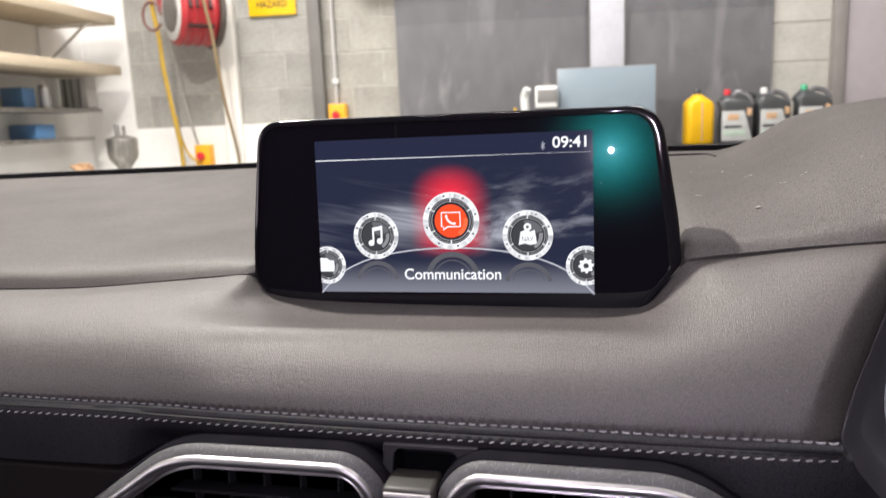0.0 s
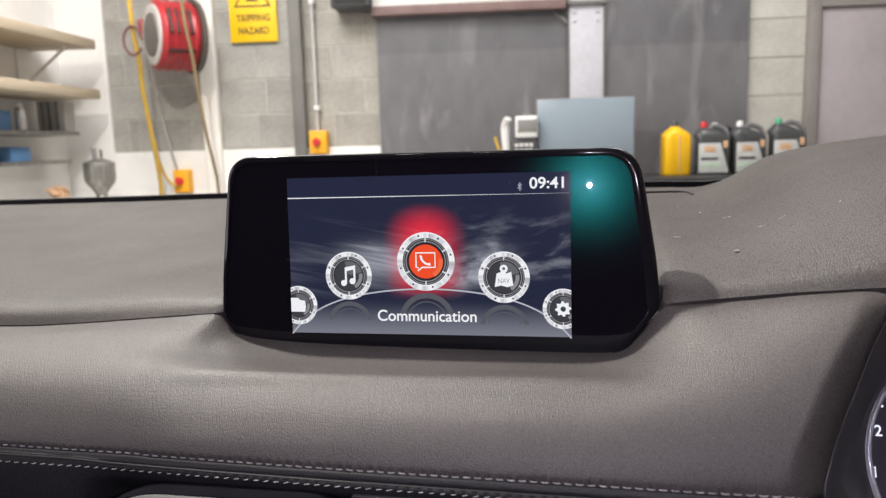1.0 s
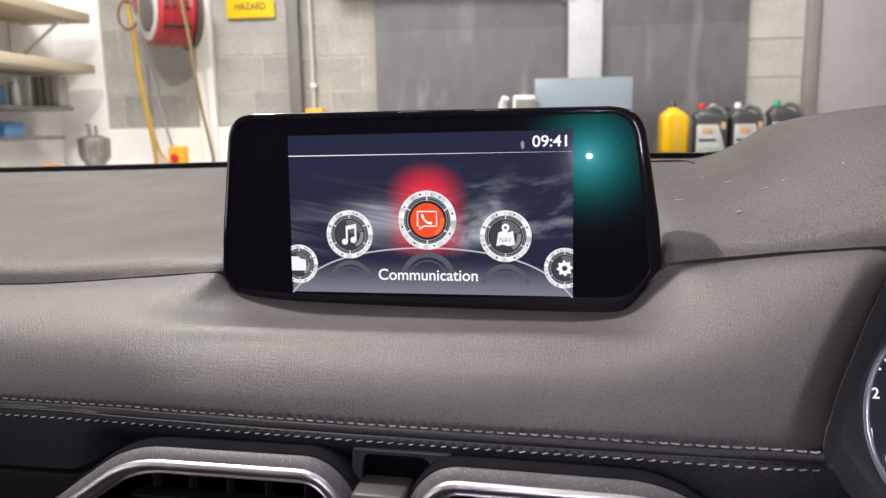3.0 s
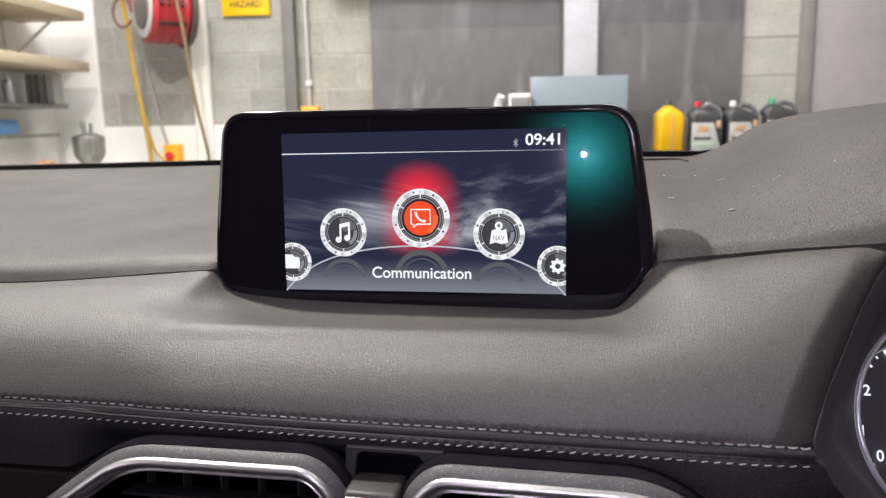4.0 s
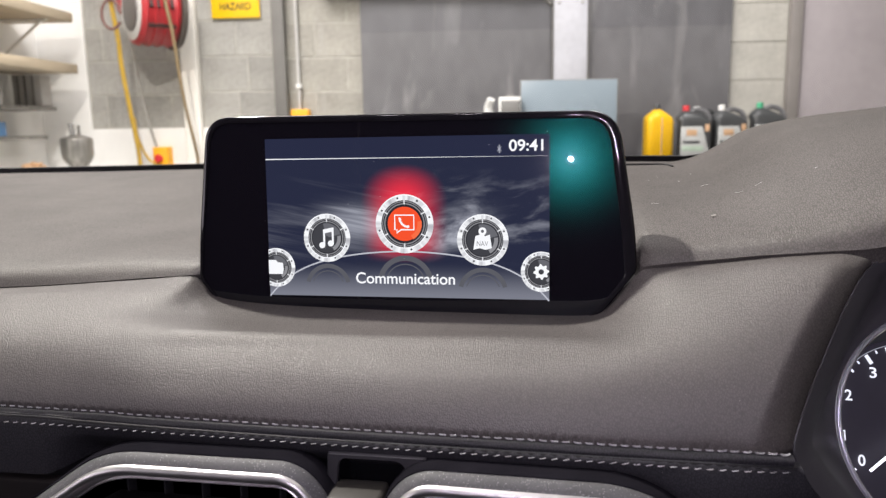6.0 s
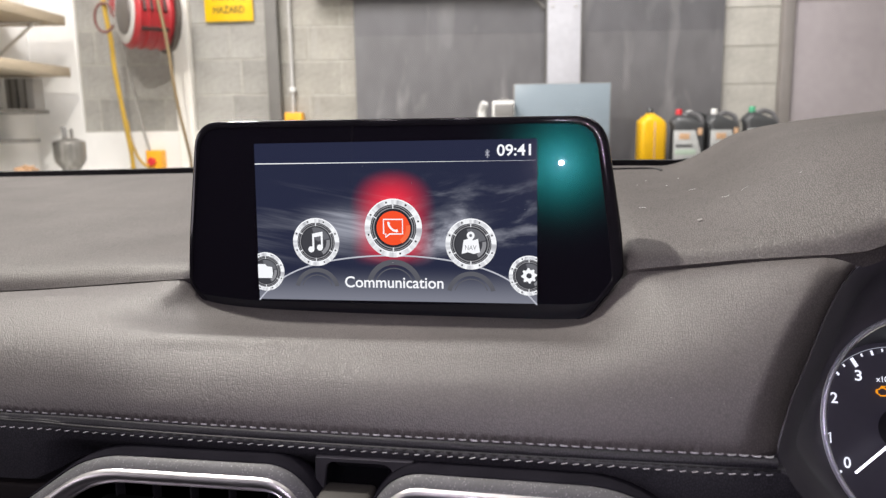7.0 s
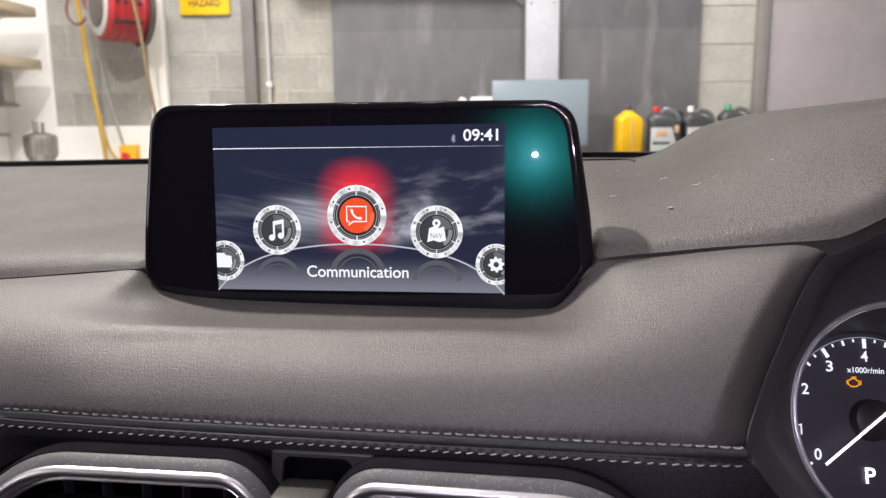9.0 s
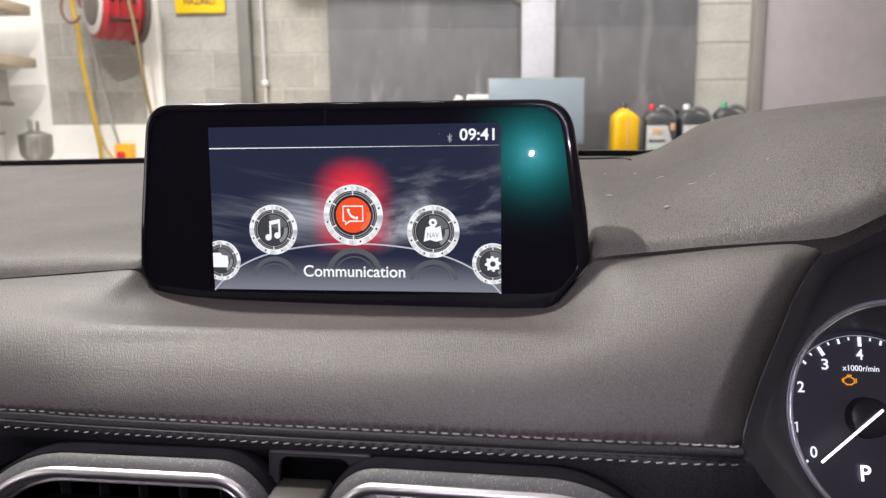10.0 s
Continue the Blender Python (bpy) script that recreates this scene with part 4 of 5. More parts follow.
def air_vent(sign, dx, label):
    v = thing("air_vent", Matrix.Identity(4), label, "air vent", "dashboard vents")
    base = [(sign * x + dx, z) for x, z in VENT]
    face = [loop3(offset_loop(base, d), y) for d, y in ((-0.0015, -0.098), (0.0008, -0.0995), (0.0022, -0.0990), (0.0044, -0.0960), (0.0052, -0.0945), (0.0053, -0.0925))]
    part("face", loft(face, True), SOFT, v, "dusty dark grey soft plastic face", sharp=50)
    out = [loop3(offset_loop(base, d), y) for d, y in ((0.0048, -0.0935), (0.0056, -0.0943), (0.0062, -0.0936), (0.0066, -0.0860), (0.0060, -0.0812), (0.0036, -0.0775), (-0.001, -0.064))]
    part("surround", loft(out, True), SMOOTH, v, "smooth black surround", sharp=50)
    ring = [loop3(offset_loop(base, d), y) for d, y in ((-0.0064, -0.0950), (-0.0063, -0.0972), (-0.0058, -0.0978), (-0.0052, -0.0972), (-0.0044, -0.0972), (-0.0032, -0.0996), (-0.0026, -0.1010), (-0.0014, -0.1018), (0.0002, -0.1014), (0.0012, -0.1004), (0.0015, -0.0988))]
    part("chrome_frame", loft(ring, True), CHROME, v, "satin chrome frame", sharp=60)
    inside = [loop3(offset_loop(base, d), y) for d, y in ((-0.0062, -0.0955), (-0.0066, -0.0940), (-0.0070, -0.0880), (-0.0078, -0.066))]
    bm = loft(inside, True)
    bm.verts.ensure_lookup_table()
    n = len(base)
    bm.faces.new(bm.verts[3 * n:4 * n])
    part("duct", bm, BLACK, v, "black duct", sharp=50)
    for z in (-0.0815, -0.0925, -0.1035):
        lo, hi = sorted((sign * -0.150 + dx, sign * -0.024 + dx))
        if z > -0.085:
            lo, hi = sorted((sign * -0.128 + dx, sign * -0.026 + dx))
        part("slat", moved(box((lo, -0.0075, -0.0009), (hi, 0.0075, 0.0009), 0.0007), pose(0, -0.0820, z, -10)), BLACK, v)
    for i in range(5):
        x = sign * (-0.044 - i * 0.0195) + dx
        part("vane", box((x - 0.0005, -0.0775, -0.118), (x + 0.0005, -0.0705, -0.0675), 0.0003), BLACK, v)
    return v


air_vent(1, 0.0, "dashboard air vent with a satin chrome frame, dusty")
air_vent(-1, -0.0035, "dashboard air vent beside the instruments with chrome frame")

hazard = thing("switch_block", Matrix.Identity(4), "small warm grey switch block between the air vents", "switch")
pocket = rounded([(-0.0165, -0.092, 0.001), (-0.0115, -0.0527, 0.0035), (0.0185, -0.0527, 0.006), (0.0165, -0.092, 0.001)], 6)
plate = rounded([(-0.0195, -0.092, 0.001), (-0.0168, -0.0502, 0.001), (0.0275, -0.0500, 0.001), (0.0215, -0.092, 0.001)], 6)
part("bezel_plate", loft([loop3(offset_loop(plate, 0.0003), -0.0800), loop3(plate, -0.0860), loop3(offset_loop(plate, -0.0005), -0.0866), loop3(offset_loop(pocket, 0.0004), -0.0863), loop3(pocket, -0.0850)], True), SATIN, hazard, "dark grey plate round the pocket", sharp=40)
well = loft([loop3(offset_loop(pocket, d), y) for d, y in ((0.0, -0.0848), (-0.0004, -0.0852), (-0.0007, -0.0846), (-0.0010, -0.0800), (-0.0014, -0.0700))], True)
well.verts.ensure_lookup_table()
well.faces.new(well.verts[4 * len(pocket):5 * len(pocket)])
part("recess", well, PIANO, hazard, "gloss black pocket with rounded corners", sharp=50)
part("button", box((-0.0140, -0.1015, -0.090), (0.0098, -0.0810, -0.0640), 0.0022, 3), BUTTON, hazard, "warm grey switch cap")
part("button_edge", box((-0.0130, -0.1022, -0.0682), (0.0088, -0.1000, -0.0660), 0.0008), GALV, hazard, "pale edge of the switch cap")

# ---------- the display ----------
SCREEN = pose(0, 0, 0, -3.22, -0.39, 0)
MM = 0.001


def glass_black(name):
    """Black screen glass with a faint teal anti-glare haze over a clear reflection."""
    m, n, l, bsdf = material(name)
    bsdf.inputs["Base Color"].default_value = (0.0062, 0.0054, 0.0080, 1)
    bsdf.inputs["Roughness"].default_value = 0.012
    bsdf.inputs["Specular IOR Level"].default_value = 0.4
    haze = n.new("ShaderNodeBsdfGlossy")
    haze.inputs["Color"].default_value = (0.0, 0.0042, 0.0034, 1)
    haze.distribution = "BECKMANN"
    haze.inputs["Roughness"].default_value = 0.215
    halo = n.new("ShaderNodeBsdfGlossy")
    halo.inputs["Color"].default_value = (0.000351, 0.001287, 0.001521, 1)
    halo.inputs["Roughness"].default_value = 0.17
    both = n.new("ShaderNodeAddShader")
    l.new(haze.outputs[0], both.inputs[0])
    l.new(halo.outputs[0], both.inputs[1])
    add = n.new("ShaderNodeAddShader")
    l.new(bsdf.outputs[0], add.inputs[0])
    l.new(both.outputs[0], add.inputs[1])
    l.new(add.outputs[0], n["Material Output"].inputs["Surface"])
    return m


def wallpaper(name):
    """The lit picture: dark blue smoke, a red glow behind the middle icon, a paler floor below the arc."""
    m, n, l, bsdf = material(name)

    def math_node(op, a, b=None, c=None):
        q = n.new("ShaderNodeMath")
        q.operation = op
        for i, v in enumerate((a, b, c)):
            if v is None:
                continue
            if isinstance(v, (int, float)):
                q.inputs[i].default_value = v
            else:
                l.new(v, q.inputs[i])
        return q.outputs[0]

    def step(v, a, b):
        q = n.new("ShaderNodeMapRange")
        q.interpolation_type = "SMOOTHSTEP"
        q.inputs["From Min"].default_value, q.inputs["From Max"].default_value = a, b
        l.new(v, q.inputs["Value"])
        return q.outputs[0]

    co = n.new("ShaderNodeTexCoord")
    xyz = n.new("ShaderNodeSeparateXYZ")
    l.new(co.outputs["Object"], xyz.inputs[0])
    x, z = math_node("MULTIPLY", xyz.outputs[0], 1000), math_node("MULTIPLY", xyz.outputs[2], 1000)
    out = math_node("ABSOLUTE", x)
    mp = n.new("ShaderNodeCombineXYZ")
    l.new(math_node("ADD", math_node("MULTIPLY", out, 0.021), math_node("MULTIPLY", x, 0.015)), mp.inputs[0])
    l.new(math_node("MULTIPLY", math_node("SUBTRACT", z, math_node("MULTIPLY", out, 0.17)), 0.105), mp.inputs[2])
    smoke = n.new("ShaderNodeTexNoise")
    smoke.inputs["Scale"].default_value, smoke.inputs["Detail"].default_value, smoke.inputs["Distortion"].default_value = 1.0, 10, 0.4
    smoke.inputs["Roughness"].default_value = 0.56
    l.new(mp.outputs[0], smoke.inputs["Vector"])
    wisps = step(smoke.outputs[0], 0.47, 0.74)
    band = math_node("MULTIPLY", step(z, 14, 34), step(z, 74, 48))
    wisps = math_node("MULTIPLY", wisps, band)
    # a paler cloud on both sides of the middle icon
    side = math_node("SUBTRACT", math_node("ABSOLUTE", x), 27)
    cloud = math_node("MULTIPLY", step(math_node("ABSOLUTE", side), 32, 0), math_node("MULTIPLY", step(z, 22, 36), step(z, 58, 40)))
    cloud = math_node("MULTIPLY", cloud, step(smoke.outputs[0], 0.30, 0.72))
    grey = math_node("ADD", math_node("MULTIPLY", wisps, 0.19), math_node("MULTIPLY", cloud, 0.42))
    # floor below the arc
    arc = math_node("SUBTRACT", math_node("SUBTRACT", 24.9, math_node("MULTIPLY", math_node("MULTIPLY", x, x), 0.0026)), z)
    floor_part = step(arc, 0, 1.2)
    pale = math_node("MULTIPLY", floor_part, step(z, 20, -4))
    grey = math_node("ADD", grey, math_node("MULTIPLY", pale, 0.22))
    header = step(z, 74.6, 75.2)
    grey = math_node("MULTIPLY", grey, math_node("SUBTRACT", 1, header))
    # red glow, taller than wide
    ex = math_node("DIVIDE", x, 21.5)
    ez = math_node("DIVIDE", math_node("SUBTRACT", z, 40), 30)
    ez2 = math_node("MULTIPLY", ez, ez)
    rad = math_node("SQRT", math_node("ADD", math_node("MULTIPLY", ex, ex), math_node("MULTIPLY", ez2, ez2)))
    red = math_node("MULTIPLY", step(rad, 1.16, 0.04), step(z, 18, 30))
    base = n.new("ShaderNodeCombineColor")
    l.new(math_node("ADD", math_node("MULTIPLY", grey, 0.93), math_node("ADD", 0.0200, math_node("MULTIPLY", red, 0.92))), base.inputs[0])
    l.new(math_node("ADD", math_node("MULTIPLY", grey, 0.95), math_node("ADD", 0.0240, math_node("MULTIPLY", red, 0.008))), base.inputs[1])
    l.new(math_node("ADD", math_node("MULTIPLY", grey, 1.05), math_node("ADD", math_node("ADD", 0.052, math_node("MULTIPLY", header, 0.002)), math_node("MULTIPLY", red, 0.012))), base.inputs[2])
    bsdf.inputs["Base Color"].default_value = (0.003, 0.003, 0.004, 1)
    bsdf.inputs["Roughness"].default_value = 0.06
    bsdf.inputs["Specular IOR Level"].default_value = 0.4
    l.new(base.outputs[0], bsdf.inputs["Emission Color"])
    bsdf.inputs["Emission Strength"].default_value = 1.0
    return m


def brushed_ring(name):
    """The drawn silver rims: light and dark streaks that turn round the middle."""
    m = glow(name, (0.66, 0.67, 0.70))
    n, l = m.node_tree.nodes, m.node_tree.links
    co = n.new("ShaderNodeTexCoord")
    mid = n.new("ShaderNodeVectorMath")
    mid.operation = "SUBTRACT"
    mid.inputs[1].default_value = (0.5, 0.5, 0.5)
    l.new(co.outputs["Generated"], mid.inputs[0])
    xyz = n.new("ShaderNodeSeparateXYZ")
    l.new(mid.outputs[0], xyz.inputs[0])
    turn = n.new("ShaderNodeMath")
    turn.operation = "ARCTAN2"
    l.new(xyz.outputs[2], turn.inputs[0])
    l.new(xyz.outputs[0], turn.inputs[1])
    streak = n.new("ShaderNodeTexNoise")
    streak.noise_dimensions = "1D"
    streak.inputs["Scale"].default_value, streak.inputs["Detail"].default_value = 2.6, 3
    l.new(turn.outputs[0], streak.inputs["W"])
    ramp = n.new("ShaderNodeValToRGB")
    ramp.color_ramp.elements[0].position, ramp.color_ramp.elements[0].color = 0.34, (0.50, 0.50, 0.54, 1)
    ramp.color_ramp.elements[1].position, ramp.color_ramp.elements[1].color = 0.60, (0.96, 0.97, 1.0, 1)
    l.new(streak.outputs[0], ramp.inputs[0])
    l.new(ramp.outputs[0], n["Principled BSDF"].inputs["Emission Color"])
    return m


GLASS = glass_black("black_screen_glass")
PICTURE = wallpaper("lit_wallpaper")
UI_WHITE = glow("ui_white", (0.95, 0.96, 1.0), 1.0)
UI_RING = brushed_ring("ui_ring_silver")
UI_MID = glow("ui_mid_grey", (0.27, 0.27, 0.29), 1.0)
UI_DARK = glow("ui_dark", (0.022, 0.022, 0.028), 1.0)
UI_DISC = glow("ui_disc_grey", (0.052, 0.053, 0.062), 1.0)
UI_SHEEN = glow("ui_glass_sheen", (0.14, 0.142, 0.16), 1.0)
UI_RED = glow("ui_red", (0.93, 0.085, 0.025), 1.0)
UI_GLOSS = glow("ui_red_gloss", (0.95, 0.16, 0.06), 1.0)
UI_FAINT = glow("ui_faint_reflection", (0.105, 0.107, 0.125), 1.0)
UI_ARC = glow("ui_arc", (0.52, 0.53, 0.60), 1.0)

display = thing("dashboard_display", SCREEN, "free-standing black glass dashboard display, switched on", "screen")
OUTLINE = rounded([(x * MM, z * MM, r * MM) for x, z, r in ((-110.8, 98.7, 14), (111.0, 97.2, 16), (120.4, 36, 22), (121.4, 15.5, 3), (101.0, -10.5, 9), (-104.0, -10.5, 9), (-119.2, 8.0, 4), (-117.8, 34, 20))], 8)
PANE = rounded([(x * MM, z * MM, r * MM) for x, z, r in ((-107.8, 94.8, 12), (105.8, 93.2, 13), (113.2, 36, 22), (115.2, 13.2, 3), (97.5, -9.6, 8), (-102.0, -9.6, 8), (-117.2, 8.4, 4), (-115.4, 34, 20))], 8)


def between(k):
    return [(a[0] + (b[0] - a[0]) * k, a[1] + (b[1] - a[1]) * k) for a, b in zip(PANE, OUTLINE)]


def housing_shell():
    rows = [loop3(between(k), y) for k, y in ((0.0, 0.0008), (0.04, -0.0006), (0.14, -0.0010), (0.72, -0.0008), (0.90, -0.0003))]
    rows += [loop3(offset_loop(OUTLINE, d), y) for d, y in ((-0.0001, 0.0010), (0.0002, 0.0045), (-0.0020, 0.013), (-0.010, 0.020), (-0.030, 0.024))]
    bm = loft(rows, True)
    bm.verts.ensure_lookup_table()
    n = len(OUTLINE)
    bm.faces.new(bm.verts[9 * n:10 * n])
    return bm


part("housing", housing_shell(), CASING, display, "gloss black housing", sharp=60)
part("glass", flat([between(0.03)], -0.0001), GLASS, display, "black glass front", smooth=False)
foot = loft([loop3(rounded([(-0.085, 0.005, 0.004), (0.085, 0.005, 0.004), (0.085, -0.03, 0.004), (-0.085, -0.03, 0.004)], 3), y) for y in (0.004, 0.028)], True)
part("foot", foot, SATIN, display, "black foot behind the glass")
specks = bmesh.new()
dust_rng = random.Random(3)
for k in range(24):
    x, z = dust_rng.uniform(-0.104, 0.106), dust_rng.uniform(-0.002, 0.088)
    if k < 6:
        x = dust_rng.uniform(0.079, 0.110)
    specks = joined(specks, disc(x, z, dust_rng.choice((0.00007, 0.00009, 0.00013)), 0.0014, 6))
part("dust", specks, OFFW, display, "pale dust specks on the glass", smooth=False)
W2, TOPZ = 0.07704, 0.08592
picture = part("lit_picture", flat([[(-W2, 0), (W2, 0), (W2, TOPZ), (-W2, TOPZ)]], 0.00005), PICTURE, display, "lit dark blue menu picture with a red glow", smooth=False)
part("header_line", flat([[(-0.0769, 0.07465), (0.0762, 0.07485), (0.0762, 0.07492), (-0.0769, 0.07520)]], 0.0002), UI_WHITE, picture, smooth=False)
part("clock_text", lettering("09:41", 0.0176, 0.0650, 0.0776, 0.0003, bold=0.018, height=0.0060), UI_WHITE, picture, smooth=False)
part("caption_text", lettering("Communication", 0.0545, 0.0002, 0.0075, 0.0008, bold=0.012), UI_WHITE, picture, smooth=False)
bx, bz, bs = 0.0512, 0.0787, 0.0011
part("wireless_mark", stroke([(bx - bs, bz + bs), (bx + bs, bz - bs), (bx, bz - 2 * bs), (bx, bz + 2 * bs), (bx + bs, bz + bs), (bx - bs, bz - bs)], 0.00035, 0.0003), UI_ARC, picture, smooth=False)
ax = np.linspace(-W2, W2, 60)
part("menu_arc", stroke([(float(x), float(0.0249 - 2.45 * x * x - 5.2e4 * x**6)) for x in ax], 0.0008, 0.0003), UI_ARC, picture, smooth=False)


def icon(name, cx, cz, r, symbol, red=False, side=0):
    """A round menu button: silver rim with rivets, dark well, disc and white symbol."""
    def put(nm, bm, mat, parent):
        if side:
            bm = clip_x(bm, side * W2, side)
        return part(nm, bm, mat, parent, smooth=False)

    base = put(name, disc(cx, cz, r * 0.99, 0.0004), UI_DARK, picture)
    put("rim", annulus(cx, cz, r * 0.80, r, 0.0006, 56), UI_RING, base)
    put("rim_edge", joined(annulus(cx, cz, r * 0.955, r, 0.0007, 56, 0.3, 2.7), annulus(cx, cz, r * 0.80, r * 0.835, 0.0007, 56, 3.4, 6.0)), UI_WHITE, base)
    put("well_ring", annulus(cx, cz, r * 0.66, r * 0.70, 0.0006, 56), UI_MID, base)
    put("well_ring", annulus(cx, cz, r * 0.74, r * 0.77, 0.0006, 56), UI_MID, base)
    for k in range(8):
        a = k * math.tau / 8 + (0.39 if not red else 0.26)
        put("rivet", disc(cx + r * 0.895 * math.cos(a), cz + r * 0.895 * math.sin(a), r * 0.035, 0.0008, 10), UI_DARK, base)
    for k in range(6):
        a = k * math.tau / 6 + 0.52
        put("notch", stroke([(cx + r * q * math.cos(a), cz + r * q * math.sin(a)) for q in (0.66, 0.82)], r * 0.045, 0.0007), UI_RING, base)
    put("gloss_arc", annulus(cx, cz, r * 0.45, r * 0.60, 0.0007, 24, radians(-60), radians(10)), UI_MID if not red else UI_GLOSS, base)
    put("disc", disc(cx, cz, r * (0.58 if red else 0.62), 0.0006), UI_RED if red else UI_DISC, base)
    if not red:
        put("glass_sheen", annulus(cx, cz, r * 0.08, r * 0.61, 0.00065, 24, radians(15), radians(105)), UI_SHEEN, base)
    for bm in symbol:
        put("symbol", bm, UI_WHITE, base)
    # its faint mirror image on the floor below
    if not side:
        put("mirror_ring", annulus(cx, cz - r * 2.06, r * 0.80, r * 0.98, 0.00025, 40, math.radians(14), math.radians(166)), UI_FAINT, picture)
        put("mirror_ring", annulus(cx, cz - r * 2.06, r * 0.66, r * 0.70, 0.00025, 40, math.radians(20), math.radians(160)), UI_FAINT, picture)


def pts_at(cx, cz, pts, k=1.0):
    return [(cx + x * k * MM, cz + z * k * MM) for x, z in pts]


def bubble(cx, cz):
    out = [stroke(pts_at(cx, cz, [(-5.2, 4.4), (5.2, 4.4), (5.2, -3.4), (-1.8, -3.4), (-4.3, -5.2), (-4.0, -3.4), (-5.2, -3.4)], 1.0), 0.0008, 0.0009, True)]
    out.append(stroke(pts_at(cx, cz, [(-2.6, 2.6), (-2.3, 1.2), (-1.2, -0.4), (0.3, -1.5), (1.9, -1.9)], 1.0), 0.0011, 0.0009))
    out.append(flat([pts_at(cx, cz, [(-3.3, 2.9), (-2.2, 3.2), (-1.5, 1.9), (-2.6, 1.3)], 1.0), pts_at(cx, cz, [(1.2, -1.2), (2.4, -0.9), (2.9, -2.0), (1.8, -2.7)], 1.0)], 0.0010))
    return out


def note(cx, cz):
    return [disc(cx - 2.4 * MM, cz - 4.2 * MM, 1.7 * MM, 0.0009, 20), disc(cx + 2.5 * MM, cz - 3.2 * MM, 1.7 * MM, 0.0009, 20), stroke(pts_at(cx, cz, [(-1.2, -4.2), (-1.2, 4.0)]), 0.0011, 0.0009), stroke(pts_at(cx, cz, [(3.7, -3.2), (3.7, 5.2)]), 0.0011, 0.0009), flat([pts_at(cx, cz, [(-1.7, 4.4), (-1.7, 2.2), (4.2, 3.4), (4.2, 5.6)])], 0.0010)]


def chart(cx, cz):
    out = [flat([pts_at(cx, cz, [(-4.9, -5.6), (-1.6, -4.7), (1.6, -5.6), (4.9, -4.7), (3.9, 2.5), (1.4, 1.6), (-1.4, 2.5), (-3.8, 1.6)])], 0.0009), annulus(cx, cz + 4.2 * MM, 0.8 * MM, 2.1 * MM, 0.0011, 24), flat([pts_at(cx, cz, [(-1.5, 2.9), (1.5, 2.9), (0, 0.3)])], 0.0011)]
    return out


def cog(cx, cz):
    pts = []
    for k in range(32):
        r = (4.1, 4.1, 3.2, 3.2)[k % 4]
        pts.append((cx + r * MM * math.cos(k * math.tau / 32), cz + r * MM * math.sin(k * math.tau / 32)))
    inner = [(cx + 1.4 * MM * math.cos(k * math.tau / 32), cz + 1.4 * MM * math.sin(k * math.tau / 32)) for k in range(32)]
    bm = bmesh.new()
    a, b = [bm.verts.new((x, -0.0009, z)) for x, z in pts], [bm.verts.new((x, -0.0009, z)) for x, z in inner]
    for k in range(32):
        bm.faces.new((a[k], a[(k + 1) % 32], b[(k + 1) % 32], b[k]))
    return [bm]


def folder(cx, cz):
    return [flat([pts_at(cx, cz, [(-4.5, -3.6), (3.6, -3.6), (4.2, -1.0), (3.8, 2.6), (0.8, 3.0), (-0.2, 4.2), (-4.5, 4.2)])], 0.0009)]


icon("menu_button_call", 0.0004, 0.0398, 0.0158, bubble(0.0004, 0.0401), red=True)
icon("menu_button_music", -0.0430, 0.0321, 0.0132, note(-0.0433, 0.0323))
icon("menu_button_map", 0.0423, 0.0314, 0.0136, chart(0.0423, 0.0318))
part("map_text", lettering("NAV", 0.0060, 0.0423, 0.0283, 0.00125, height=0.0026), UI_MID, picture, smooth=False)
icon("menu_button_settings", 0.0729, 0.0149, 0.0106, cog(0.0729, 0.0149), side=1)
icon("menu_button_apps", -0.0726, 0.0155, 0.0108, folder(-0.0726, 0.0155), side=-1)

# ---------- windscreen ----------
# black ceramic edge along the foot of the glass
FRIT = surface("black_glass_edge", (0.004, 0.004, 0.005), 0.5, vary=0.1, scale=20, spec=0.1)


def clear_sheet(name):
    """Clear glass: light passes straight through, with a faint mirror image."""
    m, n, l, bsdf = material(name)
    clear = n.new("ShaderNodeBsdfTransparent")
    clear.inputs["Color"].default_value = (0.96, 0.965, 0.96, 1)
    mirror = n.new("ShaderNodeBsdfGlossy")
    mirror.inputs["Color"].default_value = (0.022, 0.022, 0.022, 1)
    mirror.inputs["Roughness"].default_value = 0.02
    add = n.new("ShaderNodeAddShader")
    l.new(clear.outputs[0], add.inputs[0])
    l.new(mirror.outputs[0], add.inputs[1])
    l.new(add.outputs[0], n["Material Output"].inputs["Surface"])
    return m


windscreen = thing("windscreen", Matrix.Identity(4), "clear raked car windscreen with a black lower edge", "windscreen", kind="structure")
xs = np.linspace(-0.70, 0.70, 60)
ze = pchip(UX, [UPPER[q][2] for q in UX], xs)
ze = np.minimum(ze, np.interp(xs, [-0.7, 0.17, 0.3, 0.7], [1, 0.0565, 0.0565, 0.05]))
part("black_edge", loft([[(x, GLASS_Y + dy, z + dz) for x, z in zip(xs, ze)] for dy, dz in ((0.004, -0.02), (0.003, 0.0056), (0.010, 0.0060), (0.014, -0.02))]), FRIT, windscreen, "black ceramic edge of the glass")


def screen_pane():
    """A thin curved sheet from the foot of the glass up to the headlining."""
    return loft([[(x, 0.406 - 0.70 * k - 0.10 * (x / 0.7) ** 2 * (1 - k), 0.058 + 0.448 * k) for x in np.linspace(-0.72, 0.72, 24)] for k in np.linspace(0, 1, 10)])


pane = part("pane", screen_pane(), clear_sheet("clear_glass"), windscreen, "clear glass sheet")
pane.visible_shadow = False

# ---------- garage: back wall ----------
rng = random.Random(11)


